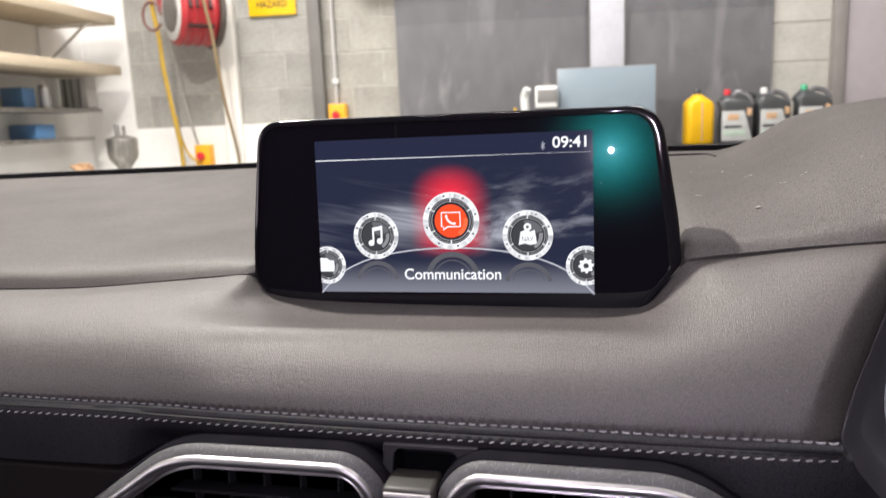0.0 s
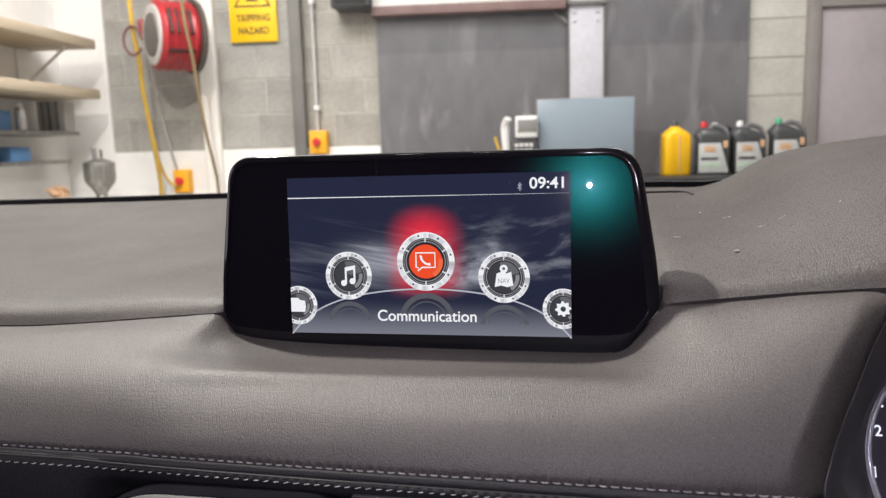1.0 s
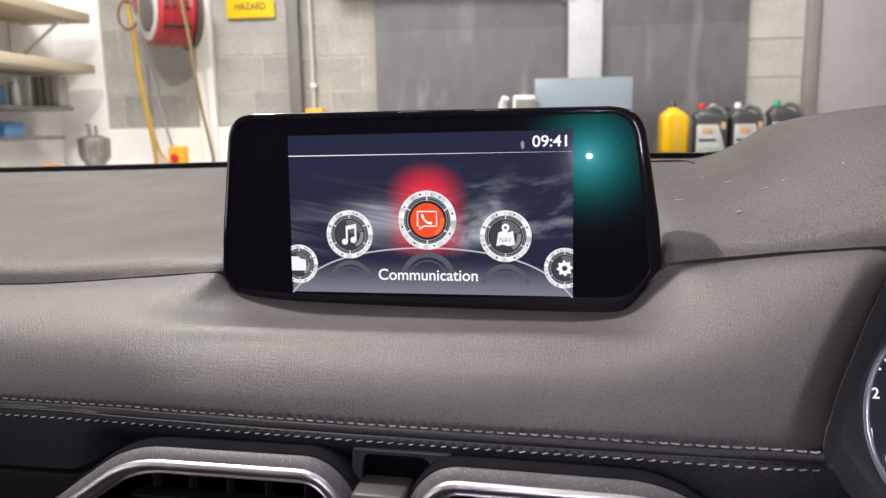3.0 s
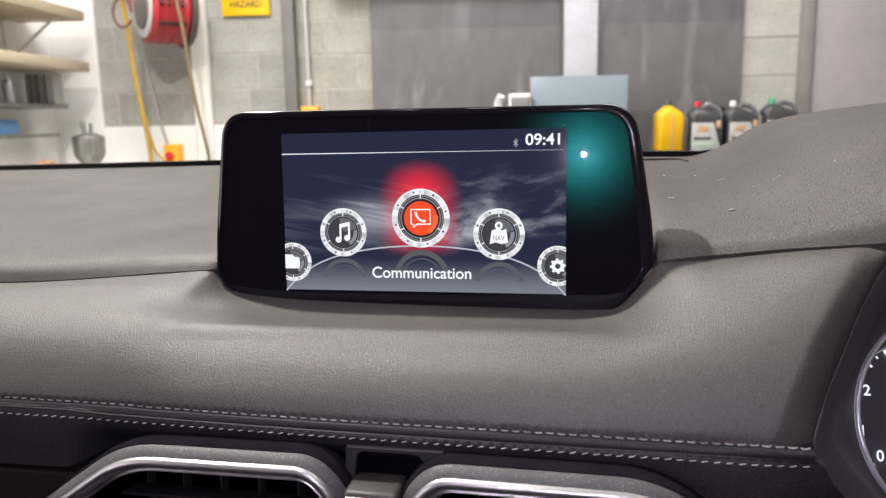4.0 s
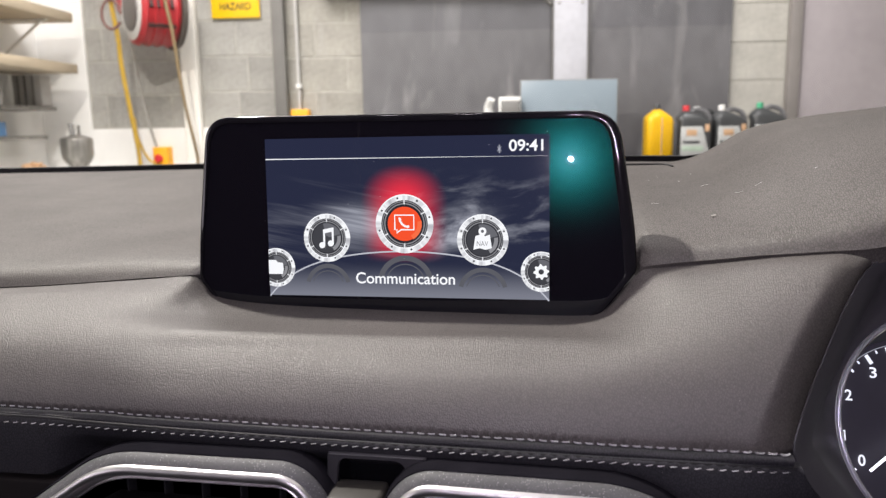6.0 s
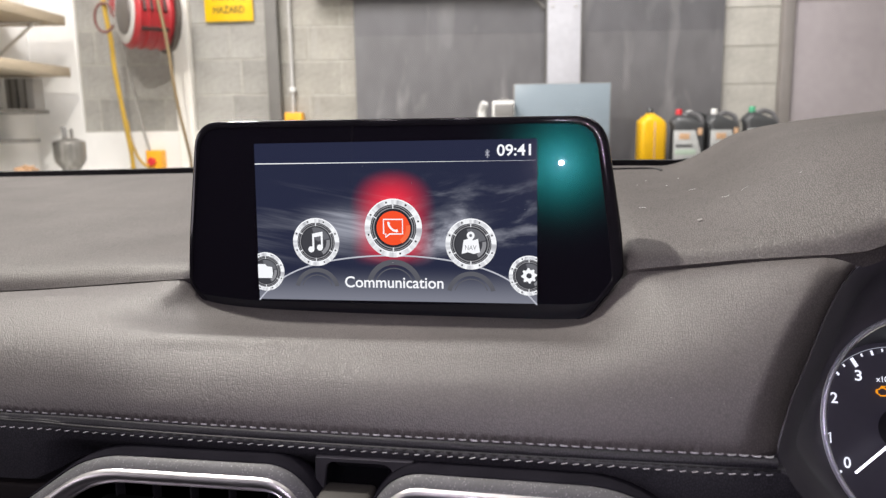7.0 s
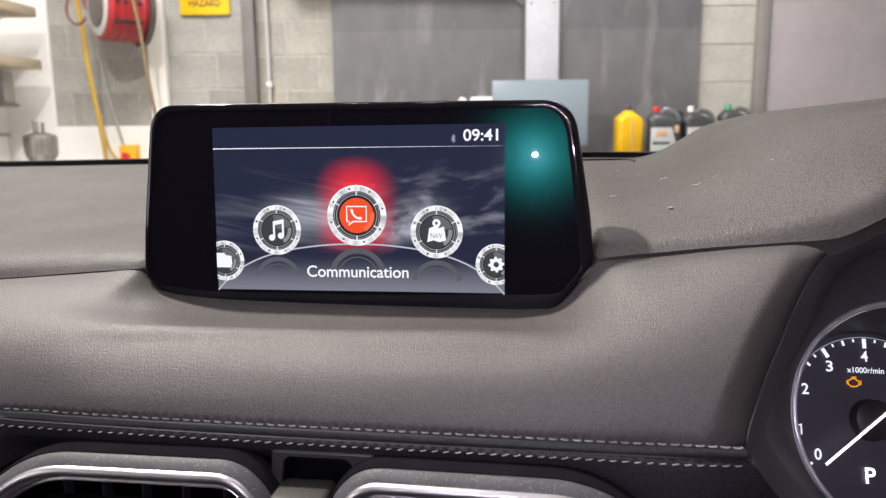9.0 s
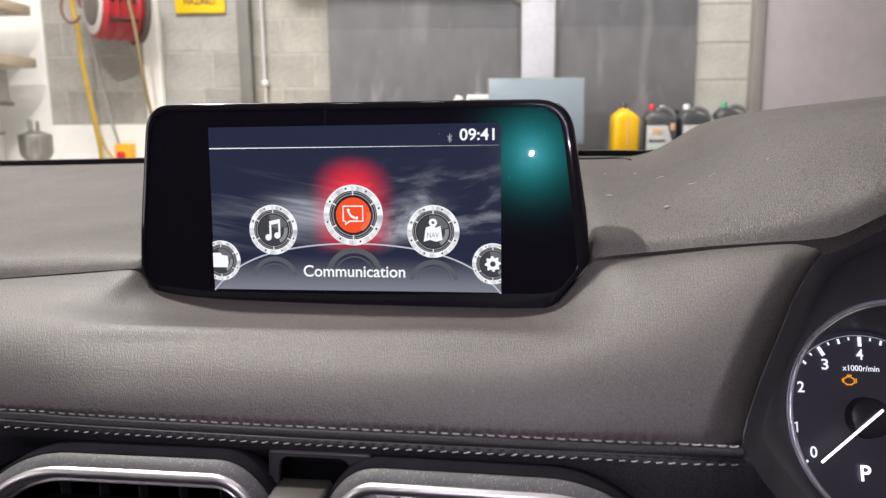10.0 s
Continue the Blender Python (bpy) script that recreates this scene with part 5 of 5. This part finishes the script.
def block_mesh(w, h, d, seed):
    r = random.Random(seed)
    bm = box((-w / 2, -d, -h / 2), (w / 2, 0.02, h / 2), 0.004, 1)
    for v in bm.verts:
        v.co += Vector((r.uniform(-1, 1), r.uniform(-1, 1), r.uniform(-1, 1))) * 0.0012
    return bm


def block_bay(u0, u1, z0, z1, mat, starts, course=0.2):
    """Courses of blocks, each block its own piece."""
    shapes = {}
    z, row = z0, 0
    while z < z1 - 0.05:
        h = min(course, z1 - z) - 0.006
        u = u0
        first = starts[row % 2]
        while u < u1 - 0.03:
            w = min(first, u1 - u)
            if u1 - u - w < 0.06:
                w = u1 - u
            first = 0.4
            key = (round(w, 3), round(h, 3))
            if key not in shapes:
                shapes[key] = mesh_of("block", block_mesh(w - 0.006, h, 0.003, len(shapes)), mat, False)
            part("block", shapes[key], None, wall_back, m=Matrix.Translation((u + w / 2, 0.0122 + rng.uniform(-0.001, 0.001), z + course / 2)))
            u += w
        z += course
        row += 1


block_bay(-2.32, -1.73, 0.10, 1.70, BLOCK, (0.10, 0.30), 0.198)
block_bay(-1.63, -1.16, 0.104, 1.70, BLOCK, (0.227, 0.29), 0.205)
block_bay(-1.11, -0.60, 0.10, 1.69, BLOCK_PALE, (0.177, 0.37), 0.198)
block_bay(1.44, 1.80, -0.11, 1.63, LIMED, (0.4, 0.4), 0.2145)

structure("wall_pier", box((-1.732, -0.045, FLOOR_Z), (-1.628, 0.012, CEIL_Z), 0.012), CREAM, "cream painted pier on the block wall", "pier")
column = thing("steel_column", g(-1.153, 0, 0), "dark grey steel column against the block wall", "column", kind="structure")
part("web", box((0.012, -0.06, FLOOR_Z), (0.036, 0.01, CEIL_Z), 0.002), COLUMN, column)
part("flange", box((-0.012, -0.072, FLOOR_Z), (0.060, -0.060, CEIL_Z), 0.003), COLUMN, column)

for name, u0, u1, top in (("wall_board_1", -0.652, 0.462, 0.86), ("wall_board_2", 0.659, 1.474, 1.6)):
    structure(name, box((u0, -0.024, -1.0), (u1, 0.012, top), 0.003), SHEET, "scuffed dark grey board fixed to the wall", "wall board")
    structure(name + "_upper", box((u0 + 0.001, -0.0250, 0.628), (u1 - 0.001, -0.020, top - 0.001), 0.0004), SHEET_DARK, "darker painted upper part of the wall board", "wall board")
post = thing("steel_post", g(0.5605, 0, 0), "white painted flat steel post with bolts", "post")
part("plate", box((-0.097, -0.050, FLOOR_Z), (0.097, 0.012, 1.9), 0.004), POST, post)
for x in (-0.1, 0.1):
    part("edge_flange", box((x - 0.004, -0.056, FLOOR_Z), (x + 0.004, 0.012, 1.9), 0.002), COLUMN, post, "dark edge of the post")
part("collar", box((-0.112, -0.075, 0.857), (0.112, 0.010, 0.880), 0.004), COLUMN, post, "dark steel collar")
for z in (0.82, 0.77):
    for x in (-0.065, 0.065):
        part("bolt", moved(lathe([(0.0, 0.010), (0.006, 0.009), (0.008, 0.005), (0.008, 0.0)], 10), Matrix.Translation((x, -0.050, z)) @ Matrix.Rotation(radians(90), 4, "X")), GALV, post)
structure("trim_brace", tube([(0.35, -0.035, 0.86), (0.452, -0.035, 0.76)], 0.012, 8), COLUMN, "thin dark brace beside the post", "brace")

# door in a brown frame
door = thing("door_1", g(1.80, 0, 0), "flat mauve-grey garage door in a brown-grey frame, shut", "door", kind="structure")
part("frame", joined(box((0.0, -0.04, FLOOR_Z), (0.062, 0.012, 0.86), 0.004), box((0.062, -0.04, 0.795), (1.1, 0.012, 0.86), 0.004), box((1.04, -0.04, FLOOR_Z), (1.1, 0.012, 0.795), 0.004)), BROWN, door, "brown-grey painted frame")
part("leaf", box((0.066, -0.018, FLOOR_Z + 0.01), (1.036, 0.012, 0.791), 0.003), DOORGREY, door, "mauve-grey painted leaf")

# wall cabinet above the board
cabinet = thing("wall_cabinet", g(-0.22, 0, 0.836), "white wall cabinet with a red-brown bottom board", "cabinet")
part("body", box((-0.44, -0.10, 0.051), (0.655, 0.012, 0.36), 0.004), OFFW, cabinet)
part("bottom_board", box((-0.45, -0.105, 0.0), (0.66, 0.012, 0.050), 0.003), RUST, cabinet, "red-brown bottom board")
speaker = thing("small_speaker", g(-0.77, 0, 0.875), "small dark grey box on the wall beside the cabinet", "speaker")
part("case", box((-0.115, -0.19, 0.0), (0.105, 0.012, 0.17), 0.015, 3), JUG, speaker)
part("grille", box((-0.09, -0.196, 0.02), (0.085, -0.189, 0.15), 0.003), RUBBER, speaker)


# warning sign
sign = thing("warning_sign", g(-1.388, 0.012, 0.73), "yellow tripping hazard warning sign with black print", "sign")
part("sheet", box((-0.143, -0.003, 0.0), (0.143, 0.006, 0.40), 0.0012), SIGNY, sign)
part("line_one", lettering("TRIPPING", 0.205, 0.0, 0.118, 0.004, bold=0.02, height=0.042), INK, sign, smooth=False)
part("line_two", lettering("HAZARD", 0.185, 0.0, 0.045, 0.004, bold=0.02, height=0.042), INK, sign, smooth=False)
part("triangle", stroke([(-0.105, 0.205), (0.105, 0.205), (0.0, 0.378)], 0.02, 0.004, True), INK, sign, smooth=False)
part("mark", flat([[(-0.04, 0.232), (0.04, 0.232), (0.03, 0.25), (-0.03, 0.25)], [(-0.008, 0.262), (0.008, 0.262), (0.012, 0.32), (-0.012, 0.32)]], 0.004), INK, sign, smooth=False)


def isolator(u, z0, w, h, label):
    s = thing("isolator_switch", g(u, 0.006, z0), label, "switch", "isolator switches")
    part("case", box((-w / 2, -0.075, 0), (w / 2, 0.006, h), 0.008, 3), ORANGE, s)
    part("plate", moved(lathe([(0.0, 0.006), (0.026, 0.006), (0.028, 0.0)], 24), Matrix.Translation((-w * 0.06, -0.075, h * 0.52)) @ Matrix.Rotation(radians(90), 4, "X")), ORANGE, s)
    part("knob", moved(joined(lathe([(0.0, 0.02), (0.022, 0.019), (0.024, 0.004), (0.024, 0.0)], 20), box((-0.007, -0.024, 0.018), (0.007, 0.024, 0.034), 0.003)), Matrix.Translation((-w * 0.06, -0.080, h * 0.52)) @ Matrix.Rotation(radians(90), 4, "X")), REDCAP, s, "red rotary knob")
    return s


isolator(-1.021, 0.058, 0.104, 0.138, "yellow isolator switch with a red knob below a conduit")
isolator(-1.877, -0.153, 0.094, 0.140, "yellow isolator switch with a red knob by the hose")
conduit = thing("conduit", g(-1.031, 0.02, 0.196), "pale plastic conduit running down to a switch", "conduit")
part("pipe", tube([(0, 0, 0), (0, 0, 0.9), (0, 0, 1.95)], 0.0085, 12), GALV, conduit)
for z in (0.135, 0.75):
    part("clip", joined(moved(lathe([(0.0125, -0.015), (0.019, -0.013), (0.019, 0.013), (0.0125, 0.015)], 16, fill=False), Matrix.Translation((0, 0, z))), box((-0.012, 0.0, z - 0.012), (0.012, 0.02, z + 0.012))), OFFW, conduit, "white conduit coupling")

# hose reel with hanging hoses
SIDEP = surface("brown_grey_plate", (0.10, 0.088, 0.08), 0.5, vary=0.12, scale=12)
SLOT = surface("dark_red_slot", (0.045, 0.012, 0.010), 0.6, vary=0.1, scale=20)
RIMB = surface("brown_grey_rim", (0.085, 0.072, 0.06), 0.6, vary=0.15, scale=12)
LOOP = surface("red_brown_rubber", (0.14, 0.06, 0.05), 0.6, vary=0.12, scale=20)
reel = thing("hose_reel", g(-1.765, 0.30, 0.738) @ pose(0, 0, 0, 0, 0, 42) @ Matrix.Diagonal((0.80, 0.94, 0.94, 1)), "red hose reel on the wall with a black side plate", "hose reel")
part("drum", lathe([(0.06, -0.13), (0.185, -0.13), (0.197, -0.12), (0.205, -0.10), (0.196, -0.09), (0.196, -0.05), (0.204, -0.045), (0.204, -0.035), (0.196, -0.03), (0.196, 0.02), (0.204, 0.025), (0.204, 0.035), (0.196, 0.04), (0.196, 0.09), (0.205, 0.10), (0.195, 0.125), (0.06, 0.13)], 40, "X"), REDPAINT, reel, "red enamelled drum", sharp=50)
part("side_plate", lathe([(0.0, -0.16), (0.05, -0.16), (0.122, -0.150), (0.127, -0.136), (0.122, -0.13), (0.0, -0.13)], 36, "X"), SIDEP, reel, "dark brown-grey side plate")
part("side_ring", lathe([(0.126, -0.140), (0.164, -0.142), (0.174, -0.137), (0.176, -0.131), (0.126, -0.131)], 40, "X", False), GALV, reel, "pale ring round the side plate")
part("end_plate", lathe([(0.0, 0.175), (0.16, 0.175), (0.215, 0.165), (0.222, 0.132), (0.0, 0.131)], 36, "X"), RIMB, reel, "dark end plate")
for x in (-0.075, -0.03, 0.015, 0.06):
    part("slot", moved(box((x - 0.011, -0.075, 0.180), (x + 0.011, 0.075, 0.2035), 0.004), Matrix.Rotation(radians(72), 4, "X")), SLOT, reel, "dark slot in the drum")
part("slot", moved(box((-0.09, -0.012, 0.186), (0.09, 0.012, 0.2045), 0.004), Matrix.Rotation(radians(122), 4, "X")), SLOT, reel, "dark slot in the drum")
part("bracket", joined(box((-0.03, 0.0, -0.05), (0.03, 0.29, 0.05), 0.006), box((-0.14, 0.18, 0.02), (0.14, 0.27, 0.12), 0.006)), REDPAINT, reel)


def hose(name, pts, r, mat, label):
    h = part(name, tube(curve_points(pts, 40), r, 10), mat, m=GARAGE)
    return tagged(h, label, "hose", "reel hoses")


hose("hose", [(-1.94, -0.44, 1.25), (-1.931, -0.42, 0.774), (-1.936, -0.366, 0.605), (-1.954, -0.312, 0.432), (-1.958, -0.258, 0.248), (-1.960, -0.204, 0.059), (-1.972, -0.15, -0.094), (-1.98, -0.13, -1.0)], 0.0125, HOSEY, "yellow hose hanging from the reel")
hose("hose", [(-1.64, -0.47, 1.25), (-1.625, -0.45, 0.80), (-1.611, -0.40, 0.573), (-1.611, -0.35, 0.361), (-1.607, -0.30, 0.181), (-1.599, -0.25, 0.029), (-1.601, -0.20, -0.096), (-1.60, -0.18, -1.0)], 0.0095, HOSET, "tan hose hanging down from the reel")
hose("hose", [(-1.995, -0.13, 0.66), (-1.983, -0.12, 0.562), (-1.968, -0.107, 0.408), (-1.942, -0.095, 0.226), (-1.919, -0.083, 0.083), (-1.897, -0.072, -0.02)], 0.008, STRANDG, "thin grey strand right of the yellow hose, running down to the switch")
hose("hose", [(-1.975, -0.17, 0.16), (-1.985, -0.13, 0.06), (-1.975, -0.10, -0.02), (-1.935, -0.085, -0.095), (-1.90, -0.08, -0.12)], 0.008, HOSEY, "yellow hose tail bending to the switch")
loop = [(-1.925 + 0.052 * math.cos(a), -0.44, 0.70 + 0.075 * math.sin(a)) for a in np.linspace(0, math.tau, 24)]
hose("hose", loop[:-2], 0.008, LOOP, "small brown hose loop beside the reel")

# ---------- garage: shelves by the side wall ----------


def shelf(z, u1, far, near, thick, mat, label, bracket=True):
    s = thing("shelf", g(U0, 0, z), label, "shelf", "wall shelves")
    part("board", box((0, -near, 0), (u1 - U0, -far, thick), 0.003), mat, s)
    if bracket:
        for o in (far + 0.16, far + 1.0):
            part("bracket", joined(box((0.0, -o - 0.012, -0.24), (0.008, -o + 0.012, 0), 0.001), box((0.0, -o - 0.012, -0.008), (u1 - U0 - 0.06, -o + 0.012, 0), 0.001), tube([(0.005, -o, -0.23), (u1 - U0 - 0.09, -o, -0.008)], 0.008, 6)), OFFW, s, "pale steel bracket")
    return s


shelf(0.690, -2.243, 0.25, 1.9, 0.052, WOOD, "raw plywood shelf on pale brackets, high up")
shelf(0.410, -2.240, 0.25, 1.9, 0.052, WOOD, "raw plywood shelf above a metal one", False)
shelf(0.205, -2.385, 0.25, 1.9, 0.022, BARE, "thin grey metal shelf below a plywood one", False)
shelf(0.045, -2.455, 0.25, 1.9, 0.022, BARE, "thin grey metal shelf near the bench", False)
divider = thing("shelf_divider", g(-2.47, 0.32, 0.2275), "grey see-through box standing under the plywood shelf", "box")
part("panel", box((-0.09, -0.05, 0), (0.075, 0.05, 0.172), 0.006), GALV, divider)
for x in (-0.055, -0.015, 0.03):
    part("rib", box((x - 0.006, -0.056, 0.004), (x + 0.006, -0.0505, 0.168), 0.002), BARE, divider)


def carton(u, off, z, size, mat, label):
    c = thing("carton", g(u, off, z), label, "box", "boxes on shelves")
    part("body", box((-size[0] / 2, -size[1] / 2, 0), (size[0] / 2, size[1] / 2, size[2]), 0.003), mat, c)
    part("flap", box((-size[0] / 2 + 0.004, -size[1] / 2 + 0.004, size[2] + 0.0005), (size[0] / 2 - 0.004, -0.002, size[2] + 0.002), 0.0005), mat, c)


carton(-2.50, 0.82, 0.2275, (0.12, 0.10, 0.10), BLUE, "blue card box on a metal shelf")
carton(-2.53, 0.70, 0.0675, (0.15, 0.16, 0.075), BLUE, "flat blue card box on the lowest shelf")
spray = thing("spray_can", g(-2.425, 0.72, 0.2275), "silver spray can on a metal shelf", "can")
part("body", lathe([(0.0, 0.0), (0.026, 0.0), (0.027, 0.004), (0.027, 0.105), (0.022, 0.118), (0.012, 0.120), (0.0, 0.120)], 20), SILVER, spray)
part("lid", lathe([(0.0, 0.1195), (0.013, 0.1195), (0.014, 0.138), (0.0, 0.140)], 16), OFFW, spray)
sink = thing("steel_can", g(-2.205, 0.40, -0.166), "worn steel funnel-bottomed oil can with an upright spout", "oil can")
part("body", lathe([(0.0, 0.0), (0.040, 0.0), (0.036, 0.012), (0.028, 0.03), (0.040, 0.052), (0.076, 0.100), (0.083, 0.125), (0.085, 0.200), (0.082, 0.214), (0.030, 0.234), (0.0, 0.235)], 32), BARE, sink)
part("spout", tube([(-0.02, 0, 0.23), (-0.022, 0, 0.26), (-0.024, 0, 0.295)], 0.014, 12), STEEL, sink)
part("plunger", tube([(0.018, 0, 0.23), (0.018, 0, 0.285)], 0.008, 10), BARE, sink, "pale steel plunger")
rag = thing("rag_pile", g(-2.44, 0.42, -0.115), "small pile of orange and white rags", "rags")
bm = bmesh.new()
bmesh.ops.create_icosphere(bm, subdivisions=3, radius=0.06)
for v in bm.verts:
    k = 0.7 + 0.6 * noise.noise(v.co * 25)
    v.co = Vector((v.co.x * 1.3 * k, v.co.y * k, max(-0.03, v.co.z * 0.8 * k)))
part("cloth", bm, LABELO, rag)

# ---------- garage: bench with things ----------
bench = thing("workbench", g(0.85, 0, FLOOR_Z), "dark workbench along the wall", "workbench")
BENCH_Z = -0.108
part("top", box((-1.35, -0.55, 0.90), (0.98, -0.03, BENCH_Z - FLOOR_Z), 0.004), BENCH, bench, "dark worn bench top")
for x in (-1.28, -0.2, 0.90):
    for y in (-0.50, -0.09):
        part("leg", box((x - 0.03, y - 0.03, 0.0), (x + 0.03, y + 0.03, 0.90), 0.003), STEEL, bench)
left_bench = thing("side_bench", g(-2.10, 0, FLOOR_Z), "white bench below the shelves", "workbench")
part("top", box((-0.50, -0.75, 0.86), (0.02, -0.02, 0.884), 0.003), OFFW, left_bench)
part("front", box((-0.49, -0.70, 0.0), (0.0, -0.68, 0.859), 0.003), OFFW, left_bench)

monitor = thing("computer_monitor", g(0.518, 0.35, BENCH_Z), "switched-off flat monitor with a grey-blue screen on the bench", "monitor")
part("frame", box((-0.262, -0.018, 0.075), (0.262, 0.018, 0.430), 0.005), STEEL, monitor, "thin grey frame")
part("screen", box((-0.255, -0.0205, 0.082), (0.255, -0.0182, 0.4265), 0.0006), MONITOR, monitor, "plain blue-grey screen")
part("stand", joined(box((-0.03, 0.0, 0.004), (0.03, 0.05, 0.16), 0.006), box((-0.12, -0.07, 0.0), (0.12, 0.10, 0.012), 0.004)), JUG, monitor)

tester = thing("test_device", g(0.185, 0.36, BENCH_Z), "white handheld scanner with dark window in a dark cradle", "scanner")
part("cradle", box((-0.075, -0.05, 0.0), (0.075, 0.05, 0.225), 0.012, 3), JUG, tester)
part("body", box((-0.044, -0.065, 0.226), (0.074, -0.02, 0.342), 0.010, 3), OFFW, tester)
part("window", box((-0.027, -0.0675, 0.256), (0.064, -0.0655, 0.322), 0.001), STEEL, tester, "grey display window")
part("window_frame", joined(box((-0.031, -0.067, 0.252), (-0.0275, -0.0652, 0.326), 0.0005), box((0.0645, -0.067, 0.252), (0.068, -0.0652, 0.326), 0.0005)), RUBBER, tester, "dark window frame")
part("top_clip", box((0.0, -0.055, 0.3425), (0.036, -0.03, 0.356), 0.004), STEEL, tester, "small grey clip")
for r in range(2):
    for c in range(4):
        part("key", box((-0.048 + c * 0.026, -0.056, 0.150 + r * 0.03), (-0.030 + c * 0.026, -0.0505, 0.167 + r * 0.03), 0.002), OFFW, tester)
receiver = thing("telephone_receiver", g(0.095, 0.36, BENCH_Z), "white telephone receiver leaning upright on the bench", "telephone")
part("body", tube(curve_points([(0.01, 0, 0.0), (0.0, 0, 0.15), (-0.010, -0.01, 0.29), (0.006, -0.03, 0.332)], 20), 0.023, 12, flat=0.8), OFFW, receiver)
stick = thing("ochre_stick", g(0.03, 0.36, BENCH_Z), "thin ochre plastic stick leaning on the bench", "stick")
part("rod", tube([(0.075, 0, 0.0), (0.045, 0, 0.1), (0.0, 0.03, 0.235)], 0.009, 8), HOSEY, stick)


def loop_jug(w, d, h, lean=1.0):
    """A jug body with rounded shoulders, and its neck."""
    rows = []
    for z, kx, ky, r in ((0.0, 0.94, 0.92, 0.3), (0.008, 1, 1, 0.3), (h * 0.70, 1, 1, 0.3), (h * 0.78, 0.95, 0.97, 0.35), (h * 0.84, 0.72, 0.85, 0.4), (h * 0.90, 0.40, 0.55, 0.5), (h * 0.93, 0.26, 0.36, 0.5)):
        rows.append([(x + (0.0 if z < h * 0.7 else -w * 0.27 * (z / h - 0.7) / 0.23 * lean), y, z) for x, y in rounded([(-w / 2 * kx, -d / 2 * ky, r * d), (w / 2 * kx, -d / 2 * ky, r * d), (w / 2 * kx, d / 2 * ky, r * d), (-w / 2 * kx, d / 2 * ky, r * d)], 5)])
    bm = loft(rows, True)
    bmesh.ops.holes_fill(bm, edges=[e for e in bm.edges if e.is_boundary])
    return bm


def oil_jug(u, off, mat, cap, label, w=0.175, h=0.285, stickers=True, turn=0.0):
    j = thing("oil_jug", g(u, off, BENCH_Z) @ pose(0, 0, 0, 0, 0, turn), label, "oil jug", "oil jugs on the bench")
    lean = 1.0 if mat is JUG else 0.2
    part("body", loop_jug(w, 0.11, h, lean), mat, j, sharp=60)
    part("cap", moved(lathe([(0.0, 0.032), (0.015, 0.031), (0.0175, 0.027), (0.018, 0.0), (0.0, 0.0)], 20), Matrix.Translation((-w * 0.27 * lean, 0, h * 0.925))), cap, j, "screw cap")
    if stickers or mat is JUG:
        part("handle", tube(curve_points([(-w * 0.16, 0, h * 0.88), (w * 0.05, 0, h * 0.95), (w * 0.32, 0, h * 0.90), (w * 0.46, 0, h * 0.74), (w * 0.43, 0, h * 0.58)], 20), 0.014, 10), HANDLE if stickers else mat, j, "moulded grey handle")
    if stickers:
        paper = box((-w * 0.47, -0.0572, h * 0.04), (w * 0.44, -0.0552, h * 0.62), 0.0008)
        for v in paper.verts:
            v.co.x = -w * 0.46 + (v.co.x + w * 0.46) * (1.02 - 0.5 * v.co.z / h)
        part("label", paper, LABEL, j, "pale paper label")
        part("label_band", box((-w * 0.42, -0.0585, h * 0.14), (w * 0.22, -0.0574, h * 0.24), 0.0003), LABELG, j)
        part("label_spot", box((-w * 0.30, -0.0585, h * 0.44), (w * 0.02, -0.0574, h * 0.56), 0.0003), LABELO, j)
        part("side_mark", box((w * 0.26, -0.0570, h * 0.52), (w * 0.40, -0.0550, h * 0.66), 0.0005), LABELO, j)
        part("label_bar", box((-w * 0.40, -0.0585, h * 0.29), (w * 0.12, -0.0574, h * 0.34), 0.0003), JUG, j)
    elif mat is YELLOW:
        part("seam", box((-0.0035, -0.0568, h * 0.05), (0.0035, -0.0535, h * 0.78), 0.001), LABELO, j, "pale upright seam strip")
    return j


oil_jug(1.025, 0.25, YELLOW, JUG, "bright yellow plastic oil jug on the bench", 0.15, 0.285, False, 8)
oil_jug(1.222, 0.25, JUG, REDCAP, "dark grey oil jug with red cap and pale label", 0.175, 0.275, True, -4)
oil_jug(1.412, 0.25, JUG, OFFW, "dark grey oil jug with white cap and pale label", 0.175, 0.275, True, 3)
oil_jug(1.62, 0.25, JUG, GREENCAP, "dark grey oil jug with green cap and pale label", 0.180, 0.285, True, -3)
oil_jug(1.31, 0.12, JUG, OFFW, "dark grey oil jug behind the front row", 0.16, 0.27, False, 6)

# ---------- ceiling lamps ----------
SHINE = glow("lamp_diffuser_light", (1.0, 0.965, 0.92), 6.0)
# out-of-view lamp bodies, added at every lamp position
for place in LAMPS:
    c = thing("ceiling_lamp", pose(*place), "unseen round grey high-bay lamp added under the ceiling, lit", "lamp", "high-bay lamps")
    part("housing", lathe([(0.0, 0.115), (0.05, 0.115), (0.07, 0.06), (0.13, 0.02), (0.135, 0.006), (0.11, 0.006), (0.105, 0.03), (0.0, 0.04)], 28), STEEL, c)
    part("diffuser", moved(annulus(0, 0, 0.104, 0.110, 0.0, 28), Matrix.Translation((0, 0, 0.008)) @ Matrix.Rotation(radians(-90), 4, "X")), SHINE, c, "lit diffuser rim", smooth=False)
